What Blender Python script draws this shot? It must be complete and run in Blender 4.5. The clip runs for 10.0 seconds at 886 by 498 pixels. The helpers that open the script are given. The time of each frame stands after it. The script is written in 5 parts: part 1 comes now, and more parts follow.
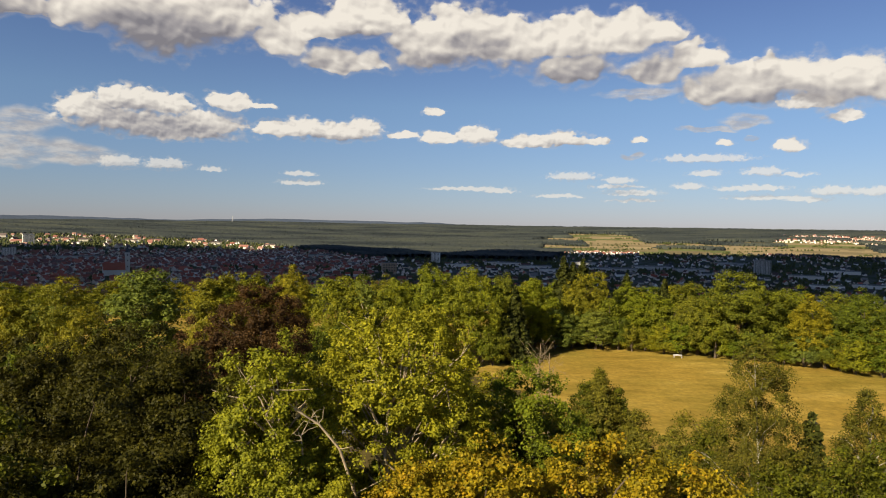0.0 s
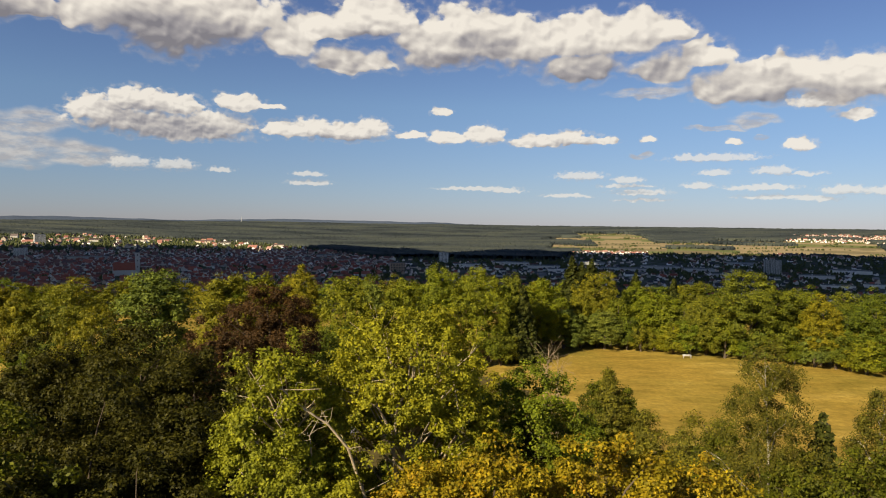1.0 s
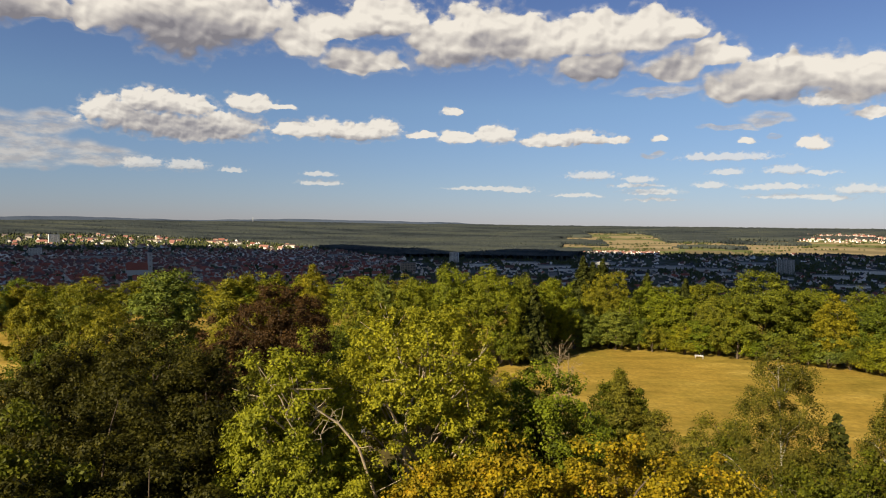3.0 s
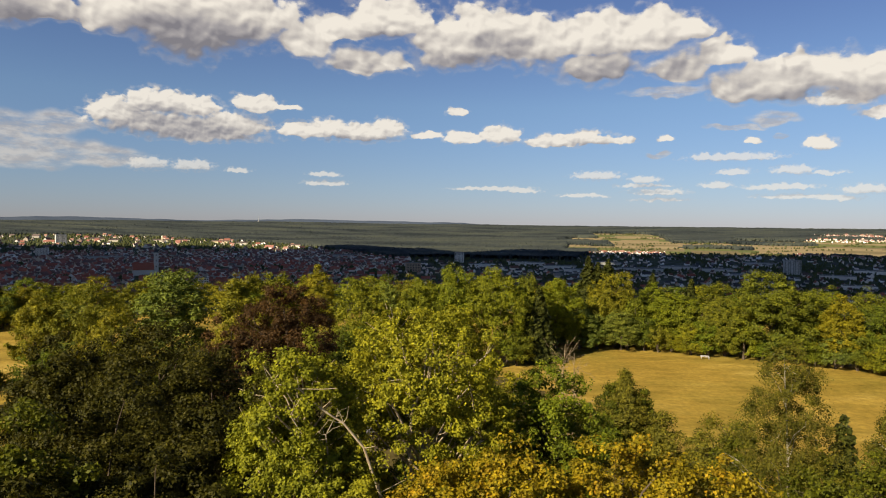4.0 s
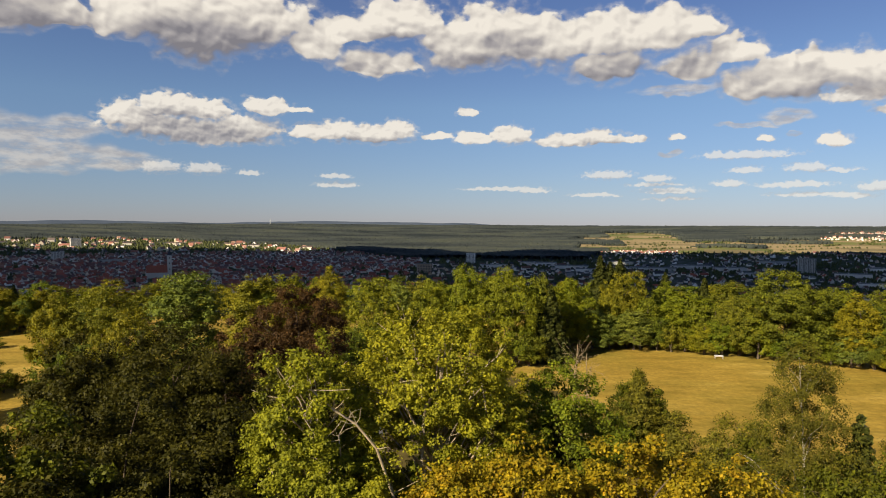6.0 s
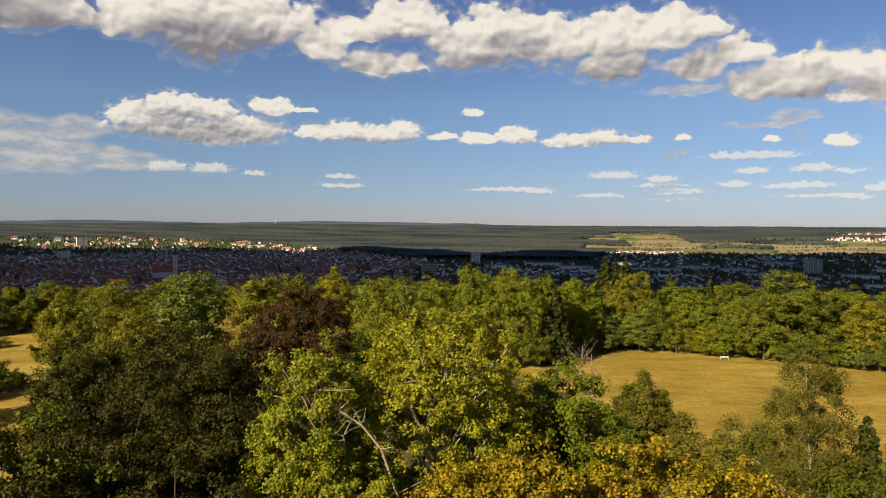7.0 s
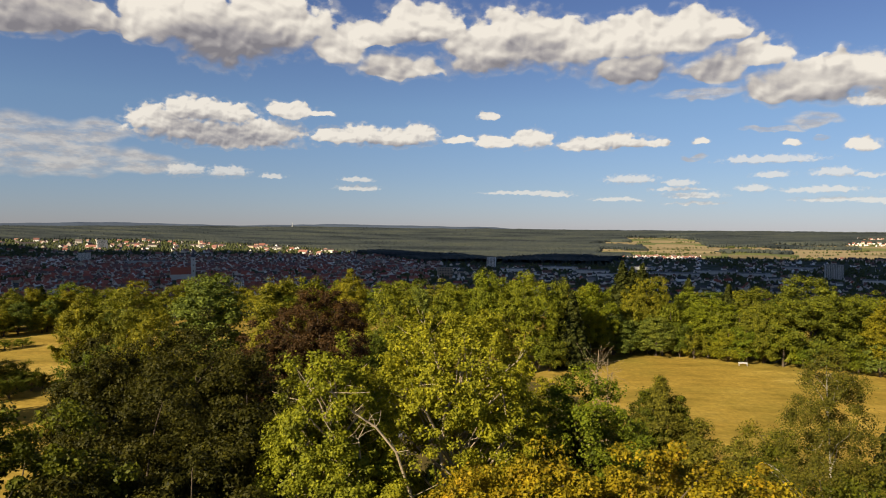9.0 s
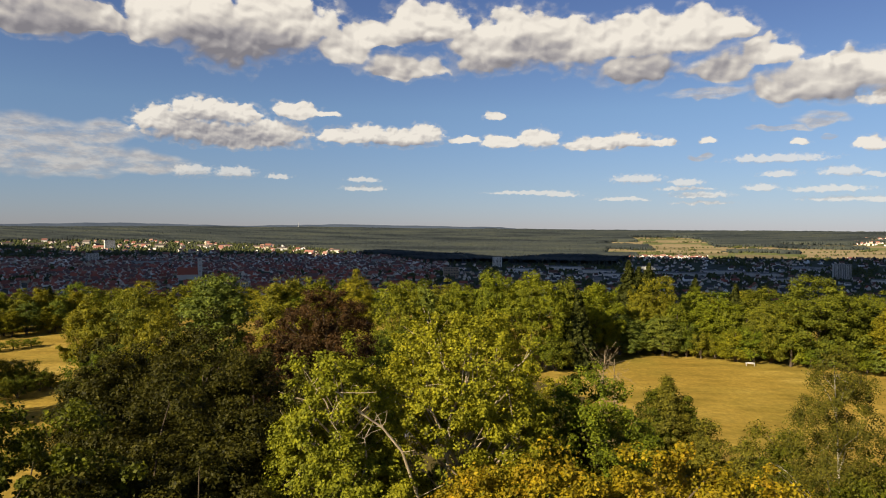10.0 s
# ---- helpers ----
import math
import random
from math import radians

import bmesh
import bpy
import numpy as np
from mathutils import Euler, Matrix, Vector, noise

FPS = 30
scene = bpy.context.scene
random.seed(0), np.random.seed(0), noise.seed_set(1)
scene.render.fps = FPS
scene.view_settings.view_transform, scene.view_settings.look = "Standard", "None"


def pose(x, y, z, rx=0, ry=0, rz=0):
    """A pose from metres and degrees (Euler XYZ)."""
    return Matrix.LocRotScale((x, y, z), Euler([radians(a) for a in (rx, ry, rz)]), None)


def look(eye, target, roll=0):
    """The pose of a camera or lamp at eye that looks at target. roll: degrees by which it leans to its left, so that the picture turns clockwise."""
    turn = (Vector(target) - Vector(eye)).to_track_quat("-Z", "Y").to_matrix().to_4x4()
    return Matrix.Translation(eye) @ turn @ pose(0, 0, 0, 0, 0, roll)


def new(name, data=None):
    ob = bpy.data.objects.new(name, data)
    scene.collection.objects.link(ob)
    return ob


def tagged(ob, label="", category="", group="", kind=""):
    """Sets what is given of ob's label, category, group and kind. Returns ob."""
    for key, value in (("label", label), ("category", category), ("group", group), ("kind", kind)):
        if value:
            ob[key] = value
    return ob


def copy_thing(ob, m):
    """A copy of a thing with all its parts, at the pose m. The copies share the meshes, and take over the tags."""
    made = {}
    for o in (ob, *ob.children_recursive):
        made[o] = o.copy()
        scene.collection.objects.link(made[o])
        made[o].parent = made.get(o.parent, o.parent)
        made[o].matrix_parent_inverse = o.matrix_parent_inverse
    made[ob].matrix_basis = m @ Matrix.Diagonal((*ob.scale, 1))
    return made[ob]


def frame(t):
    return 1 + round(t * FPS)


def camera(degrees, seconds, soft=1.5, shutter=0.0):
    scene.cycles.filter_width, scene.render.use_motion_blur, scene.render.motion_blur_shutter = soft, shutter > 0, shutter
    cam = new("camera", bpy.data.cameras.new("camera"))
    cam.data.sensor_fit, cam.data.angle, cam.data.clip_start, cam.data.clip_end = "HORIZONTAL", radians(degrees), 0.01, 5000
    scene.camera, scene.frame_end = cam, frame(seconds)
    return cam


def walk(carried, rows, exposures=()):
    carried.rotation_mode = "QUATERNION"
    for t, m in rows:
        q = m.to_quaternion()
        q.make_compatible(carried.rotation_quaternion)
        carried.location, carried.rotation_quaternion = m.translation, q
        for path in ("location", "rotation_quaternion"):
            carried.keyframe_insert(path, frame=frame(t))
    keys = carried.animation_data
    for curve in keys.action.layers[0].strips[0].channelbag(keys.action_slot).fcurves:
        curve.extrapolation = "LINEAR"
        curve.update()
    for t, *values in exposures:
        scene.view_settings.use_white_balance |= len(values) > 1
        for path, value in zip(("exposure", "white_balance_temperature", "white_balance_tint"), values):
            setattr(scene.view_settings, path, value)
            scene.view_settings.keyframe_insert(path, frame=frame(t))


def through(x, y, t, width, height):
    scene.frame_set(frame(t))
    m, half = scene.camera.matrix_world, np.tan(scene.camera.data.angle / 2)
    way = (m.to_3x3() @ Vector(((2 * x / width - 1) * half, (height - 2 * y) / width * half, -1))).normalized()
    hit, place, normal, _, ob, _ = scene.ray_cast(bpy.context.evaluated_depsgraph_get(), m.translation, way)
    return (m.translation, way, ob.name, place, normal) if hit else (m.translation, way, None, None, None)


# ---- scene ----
EYE = (0.05, 0.03, 24.0)
cam = camera(67.5, 10.0, soft=1.05)
# seconds, yaw, pitch, roll: the camera turns slowly to the left where it stands
TURN = [
    (0.0, 0.000, -2.200, -0.800), (0.5, 0.344, -2.197, -0.727), (1.0, 0.700, -2.216, -0.706),
    (1.5, 0.967, -2.206, -0.642), (2.0, 1.197, -2.218, -0.652), (2.5, 1.416, -2.242, -0.649),
    (4.0, 2.049, -2.226, -0.659), (4.5, 2.325, -2.220, -0.566), (5.0, 2.472, -2.241, -0.363),
    (5.5, 2.737, -2.197, -0.247), (7.0, 3.429, -2.154, -0.292), (7.5, 3.641, -2.129, -0.387),
    (8.0, 3.958, -2.052, -0.416), (8.5, 4.392, -1.951, -0.474), (9.0, 4.796, -1.860, -0.496),
    (9.5, 5.090, -1.832, -0.387), (10.0, 5.303, -1.862, -0.409),
]
walk(cam, [(t, pose(*EYE, 90 + p, r, y)) for t, y, p, r in TURN], [(0.0, 0.9, 7000, 10), (10.0, 0.9, 7000, 10)])

# ---- light: afternoon sun from behind the left shoulder, cumulus sky ----
SUN_AZ, SUN_EL = -136.0, 31.0          # degrees, from north (ahead) to the right
SUN_DIR = Vector((math.sin(radians(SUN_AZ)) * math.cos(radians(SUN_EL)),
                  math.cos(radians(SUN_AZ)) * math.cos(radians(SUN_EL)), math.sin(radians(SUN_EL))))
sun = new("sun", bpy.data.lights.new("sun", "SUN"))
sun.data.energy, sun.data.angle, sun.data.color = 4.9, radians(0.5), (1.0, 0.88, 0.68)
sun.matrix_world = look(SUN_DIR * 100, (0, 0, 0))

world = bpy.data.worlds.new("sky")
scene.world = world
world.use_nodes = True
wt = world.node_tree
wt.nodes.clear()


def wire(src, dst):
    wt.links.new(src, dst)


def wmath(op, a, b=None, c=None, clamp=False):
    n = wt.nodes.new("ShaderNodeMath")
    n.operation, n.use_clamp = op, clamp
    for i, v in enumerate((a, b, c)):
        if v is None:
            continue
        if isinstance(v, (int, float)):
            n.inputs[i].default_value = v
        else:
            wire(v, n.inputs[i])
    return n.outputs[0]


def wvec(op, a, b=None, c=None):
    n = wt.nodes.new("ShaderNodeVectorMath")
    n.operation = op
    for i, v in enumerate((a, b, c)):
        if v is None:
            continue
        if isinstance(v, tuple):
            n.inputs[i].default_value = v
        else:
            wire(v, n.inputs[i])
    return n.outputs["Value"] if op == "LENGTH" else n.outputs["Vector"]


def wramp(value, lo, hi, a=0.0, b=1.0):
    n = wt.nodes.new("ShaderNodeMapRange")
    n.interpolation_type = "SMOOTHSTEP"
    wire(value, n.inputs["Value"])
    for k, v in (("From Min", lo), ("From Max", hi), ("To Min", a), ("To Max", b)):
        n.inputs[k].default_value = v
    return n.outputs["Result"]


# cumulus puffs: azimuth, elevation, half width, half height, in degrees
HIGH_CLOUDS = [
    (-37.9, 14.93, 4.16, 1.45), (-34.6, 15.45, 3.80, 1.27), (-28.7, 15.72, 2.17, 1.74), (-25.7, 16.42, 3.66, 2.17),
    (-22.8, 15.32, 4.45, 2.49), (-18.5, 16.60, 4.36, 2.52), (-13.8, 14.69, 2.60, 1.31), (-11.1, 15.96, 2.92, 1.13),
    (-6.9, 16.82, 3.92, 1.83), (-9.0, 13.48, 3.91, 0.99), (-3.6, 15.21, 1.45, 1.51), (0.6, 15.83, 3.65, 2.38),
    (-1.5, 14.15, 2.99, 1.35), (4.9, 15.14, 4.36, 2.12), (11.7, 15.46, 4.53, 1.98), (16.1, 15.58, 2.86, 1.60),
    (10.8, 13.16, 3.48, 1.59), (20.6, 13.52, 2.29, 1.25), (17.4, 12.76, 2.90, 1.20), (21.0, 10.80, 2.04, 1.15),
    (23.8, 11.08, 3.50, 1.66), (26.6, 11.55, 3.51, 1.61), (30.7, 10.79, 3.73, 1.94), (34.9, 10.48, 2.75, 1.66),
]
MIDDLE_CLOUDS = [
    (-28.6, 8.43, 1.80, 1.02), (-25.2, 9.29, 2.55, 1.12), (-22.5, 9.13, 2.05, 0.97), (-25.2, 7.73, 4.95, 1.14),
    (-20.3, 7.83, 3.95, 1.08), (-21.8, 6.94, 5.18, 0.58), (-17.8, 9.58, 1.98, 0.72), (-15.5, 9.37, 1.29, 0.27),
    (-14.0, 7.68, 1.77, 0.74), (-11.9, 7.88, 1.98, 0.84), (-9.0, 7.58, 3.11, 0.80), (-6.8, 8.00, 1.45, 0.80),
    (-0.9, 9.47, 1.07, 0.33), (-3.4, 7.43, 1.46, 0.33), (-0.5, 7.35, 1.45, 0.57), (2.8, 7.58, 1.83, 0.80),
    (7.4, 7.10, 2.12, 0.66), (10.2, 7.24, 2.54, 0.60), (12.7, 7.04, 1.72, 0.37), (27.5, 6.38, 1.17, 0.50),
    (16.4, 7.06, 0.57, 0.23), (22.7, 6.67, 0.80, 0.30), (28.7, 9.51, 1.95, 0.64), (30.9, 8.35, 1.18, 0.55),
]
LOW_CLOUDS = [
    (-26.0, 4.48, 1.64, 0.57), (-22.7, 4.43, 1.63, 0.50), (-19.2, 4.17, 1.07, 0.23), (-12.3, 4.01, 1.42, 0.24),
    (-12.1, 3.34, 1.89, 0.24), (21.5, 5.50, 3.45, 0.35), (19.3, 5.53, 1.05, 0.36), (21.5, 4.32, 1.34, 0.31),
    (25.6, 4.41, 1.44, 0.38), (27.9, 4.12, 1.30, 0.17), (10.9, 4.15, 2.07, 0.42), (14.8, 3.78, 1.24, 0.32),
    (15.7, 2.80, 2.29, 0.28), (14.6, 3.32, 2.22, 0.19), (2.2, 3.04, 3.62, 0.19), (4.8, 2.85, 1.44, 0.24),
    (9.8, 2.46, 2.09, 0.19), (16.1, 2.15, 2.19, 0.16), (20.2, 3.28, 1.24, 0.31), (24.8, 3.11, 2.77, 0.26),
    (25.9, 2.36, 2.83, 0.21), (30.4, 2.85, 1.55, 0.37), (28.8, 2.23, 1.60, 0.21), (33.1, 2.79, 1.61, 0.35),
]
# thin grey-white veils and streaks
VEILS = [
    (-35.1, 6.44, 3.79, 1.37), (-32.0, 7.08, 1.91, 0.99), (-34.4, 5.03, 4.90, 1.22), (-29.2, 4.90, 3.10, 0.86),
    (16.0, 10.78, 3.05, 0.44), (24.2, 8.33, 1.74, 0.51), (21.5, 7.77, 2.03, 0.22), (15.8, 5.81, 0.96, 0.23), (25.0, 6.98, 0.46, 0.21), (-38.1, 5.88, 3.85, 2.14),
]
# grey undersides and hollows
UNDERSIDES = [
    (-22.9, 14.19, 5.72, 1.94), (-35.9, 15.06, 5.70, 1.63), (-23.5, 7.17, 6.32, 0.89), (1.1, 13.69, 5.76, 1.08),
    (10.8, 12.71, 3.39, 1.15), (17.7, 12.23, 2.64, 0.77), (25.0, 10.07, 4.95, 0.70), (25.9, 11.38, 1.57, 0.73),
    (-10.0, 6.95, 4.05, 0.42), (9.7, 6.83, 4.40, 0.37), (-9.0, 12.85, 2.96, 0.41), (-8.1, 15.56, 3.58, 0.48),
    (3.0, 15.27, 2.87, 0.71), (30.7, 9.62, 2.03, 0.63), (-25.4, 8.63, 2.88, 0.30),
]

coords = wt.nodes.new("ShaderNodeTexCoord")
split = wt.nodes.new("ShaderNodeSeparateXYZ")
wire(coords.outputs["Generated"], split.inputs[0])
az_deg = wmath("MULTIPLY", wmath("ARCTAN2", split.outputs["X"], split.outputs["Y"]), 57.29578)
el_deg = wmath("MULTIPLY", wmath("ARCSINE", split.outputs["Z"]), 57.29578)
join = wt.nodes.new("ShaderNodeCombineXYZ")
wire(az_deg, join.inputs[0])
wire(el_deg, join.inputs[1])
dirs = join.outputs[0]


def noise_at(p, scale, detail, rough):
    n = wt.nodes.new("ShaderNodeTexNoise")
    n.noise_dimensions = "2D"
    wire(p, n.inputs["Vector"])
    n.inputs["Scale"].default_value, n.inputs["Detail"].default_value, n.inputs["Roughness"].default_value = scale, detail, rough
    return n


def warped(p, lump, much=1.0):
    """The direction p, bent by noise of the size of a cloud's heads."""
    wob = noise_at(p, 0.55 / lump, 2.5, 0.45)
    return wvec("ADD", p, wvec("MULTIPLY", wvec("SUBTRACT", wob.outputs["Color"], (0.5, 0.5, 0.5)), (1.5 * lump * much, 1.0 * lump * much, 0.0)))


def bulk(q, puffs):
    """How deep inside the puffs the direction q lies: 1 in the middle, below 0 is clear sky."""
    near = None
    for az, el, wide, tall in puffs:
        low = el - 0.20 * tall
        v = wvec("MULTIPLY_ADD", q, (1 / wide, 1 / (tall * 1.12), 0.0), (-az / wide, -low / (tall * 1.12), 0.0))
        d = wvec("LENGTH", wvec("MAXIMUM", v, wvec("MULTIPLY", v, (-1.0, -1.45, 0.0))))
        near = d if near is None else wmath("SMOOTH_MIN", near, d, 0.25)
    return wmath("SUBTRACT", 1.28, wmath("MULTIPLY", near, near))


def heads(q, lump):
    """The rounded heads of a cloud: 1 at their middles, dark creases between."""
    n = wt.nodes.new("ShaderNodeTexVoronoi")
    n.voronoi_dimensions, n.feature, n.normalize = "2D", "SMOOTH_F1", True
    wire(wvec("MULTIPLY", q, (0.85, 1.15, 0.0)), n.inputs["Vector"])
    n.inputs["Scale"].default_value, n.inputs["Detail"].default_value, n.inputs["Roughness"].default_value = 0.95 / lump, 1.2, 0.42
    n.inputs["Smoothness"].default_value = 0.7
    return wmath("MULTIPLY_ADD", n.outputs["Distance"], -2.0, 1.0)


def clip(v, lo, hi):
    return wmath("MINIMUM", wmath("MAXIMUM", v, lo), hi)


def cloud_layer(puffs, lump, soft, broad_k, fine_k, bump_k):
    """Cover and brightness of one storey of cumulus, lit from above and a little from the left."""
    q = warped(dirs, lump)
    inside, crown = bulk(q, puffs), heads(q, lump)
    wisp = noise_at(wvec("MULTIPLY", dirs, (0.8, 1.2, 0.0)), 1.6 / lump, 4.0, 0.52).outputs["Fac"]
    depth = wmath("ADD", inside, wmath("MULTIPLY", wmath("SUBTRACT", crown, 0.45), bump_k))
    depth = wmath("ADD", depth, wmath("MULTIPLY_ADD", wisp, 1.1, -0.55))
    up = warped(wvec("ADD", dirs, (-0.55 * lump, 1.25 * lump, 0.0)), lump)
    above = bulk(up, puffs)
    side = heads(warped(wvec("ADD", dirs, (-0.16 * lump, 0.26 * lump, 0.0)), lump), lump)
    broad = wmath("SUBTRACT", clip(inside, -0.5, 1.1), clip(above, -0.5, 1.1))
    fine = wmath("SUBTRACT", crown, side)
    puffy = wmath("SUBTRACT", wisp, noise_at(wvec("MULTIPLY", wvec("ADD", dirs, (-0.10 * lump, 0.16 * lump, 0.0)), (0.8, 1.2, 0.0)), 1.6 / lump, 4.0, 0.52).outputs["Fac"])
    # crisp heads, soft undersides, and a faint mist round the whole
    blur = wramp(broad, -0.45, 0.25, soft * 2.6, soft)
    cover = wramp(wmath("DIVIDE", depth, blur), 0.0, 1.0)
    mist = wmath("MULTIPLY", wramp(depth, -0.55, 0.2, 0.0, 0.30), wramp(wisp, 0.30, 0.65))
    cover = wmath("MAXIMUM", cover, mist)
    glow = wmath("MULTIPLY_ADD", broad, broad_k, 0.60)
    glow = wmath("ADD", glow, wmath("MULTIPLY", fine, fine_k))
    glow = wmath("ADD", glow, wmath("MULTIPLY", puffy, 0.28))
    return cover, glow, wramp(depth, -0.1, soft * 1.6, 1.0, 0.0)


def cloud_colour(glow):
    r = wt.nodes.new("ShaderNodeValToRGB")
    wire(glow, r.inputs["Fac"])
    while len(r.color_ramp.elements) < 4:
        r.color_ramp.elements.new(0.5)
    for e, (at, col) in zip(r.color_ramp.elements, ((0.0, (0.27, 0.265, 0.305)), (0.30, (0.46, 0.445, 0.47)), (0.56, (0.69, 0.66, 0.64)), (0.95, (1.06, 1.02, 0.95)))):
        e.position, e.color = at, (*col, 1)
    return r.outputs["Color"]


grey = bulk(warped(dirs, 1.1), UNDERSIDES)
grey = wramp(grey, -0.6, 1.2, 0.0, 0.32)
heavy = wramp(wvec("LENGTH", wvec("MULTIPLY_ADD", dirs, (1 / 7.5, 1 / 3.2, 0.0), (22.0 / 7.5, -14.0 / 3.2, 0.0))), 0.2, 1.25, 0.24, 0.0)
slab = wramp(wvec("LENGTH", wvec("MULTIPLY_ADD", dirs, (1 / 7.5, 1 / 3.0, 0.0), (37.0 / 7.5, -14.8 / 3.0, 0.0))), 0.3, 1.2, 0.28, 0.0)
LAYERS = []
for puffs_of, lump, soft, broad_k, fine_k, bump_k, most in ((LOW_CLOUDS, 0.42, 0.85, 0.36, 0.35, 0.70, 0.60), (MIDDLE_CLOUDS, 0.82, 0.50, 0.30, 0.50, 0.85, 0.92), (HIGH_CLOUDS, 1.55, 0.42, 0.26, 0.60, 0.85, 0.97)):
    cover, glow, thin = cloud_layer(puffs_of, lump, soft, broad_k, fine_k, bump_k)
    if puffs_of is not LOW_CLOUDS:
        glow = wmath("SUBTRACT", glow, wmath("ADD", wmath("ADD", grey, heavy), slab))
    glow = wmath("MAXIMUM", glow, wmath("MULTIPLY", thin, 0.46))
    LAYERS.append((wmath("MULTIPLY", cover, most), cloud_colour(glow)))

veil_field = bulk(warped(dirs, 1.1), VEILS)
streaks = noise_at(wvec("MULTIPLY", dirs, (0.40, 1.5, 1.0)), 0.9, 6.0, 0.62).outputs["Fac"]
veil = wmath("MULTIPLY", wramp(veil_field, -0.35, 0.75), wramp(streaks, 0.25, 0.62, 0.22, 0.72))
LAYERS.insert(0, (veil, cloud_colour(wramp(noise_at(wvec("MULTIPLY", dirs, (0.5, 1.4, 1.0)), 1.1, 5.0, 0.6).outputs["Fac"], 0.35, 0.65, 0.40, 0.66))))
over_horizon = wramp(el_deg, 0.2, 1.8)

sky = wt.nodes.new("ShaderNodeTexSky")
sky.sky_type, sky.sun_disc = "NISHITA", False
sky.sun_elevation, sky.sun_rotation = radians(SUN_EL), radians(SUN_AZ)
sky.air_density, sky.dust_density, sky.ozone_density, sky.altitude = 1.0, 0.1, 3.5, 500
back = wt.nodes.new("ShaderNodeBackground")
tint = wt.nodes.new("ShaderNodeMix")
tint.data_type, tint.blend_type = "RGBA", "MULTIPLY"
tint.inputs["Factor"].default_value = 1.0
wire(sky.outputs[0], tint.inputs["A"])
haze = wt.nodes.new("ShaderNodeValToRGB")
wire(wmath("DIVIDE", wmath("MAXIMUM", el_deg, 0.0), 90.0), haze.inputs["Fac"])
while len(haze.color_ramp.elements) < 5:
    haze.color_ramp.elements.new(0.5)
for e, (at, col) in zip(haze.color_ramp.elements, ((0.0, (0.51, 0.56, 0.85)), (0.035, (0.61, 0.66, 0.87)), (0.11, (0.78, 0.84, 0.97)), (0.22, (0.69, 0.72, 0.96)), (0.7, (0.9, 0.9, 1.0)))):
    e.position, e.color = at, (*col, 1)
wire(haze.outputs["Color"], tint.inputs["B"])
wire(tint.outputs["Result"], back.inputs["Color"])
back.inputs["Strength"].default_value = 0.052
heaven = back.outputs[0]
for cover, colour in LAYERS:
    puffs = wt.nodes.new("ShaderNodeBackground")
    wire(colour, puffs.inputs["Color"])
    puffs.inputs["Strength"].default_value = 0.44
    mixer = wt.nodes.new("ShaderNodeMixShader")
    wire(wmath("MULTIPLY", cover, over_horizon), mixer.inputs["Fac"])
    wire(heaven, mixer.inputs[1])
    wire(puffs.outputs[0], mixer.inputs[2])
    heaven = mixer.outputs[0]
out = wt.nodes.new("ShaderNodeOutputWorld")
wire(heaven, out.inputs["Surface"])

# ---- materials ----


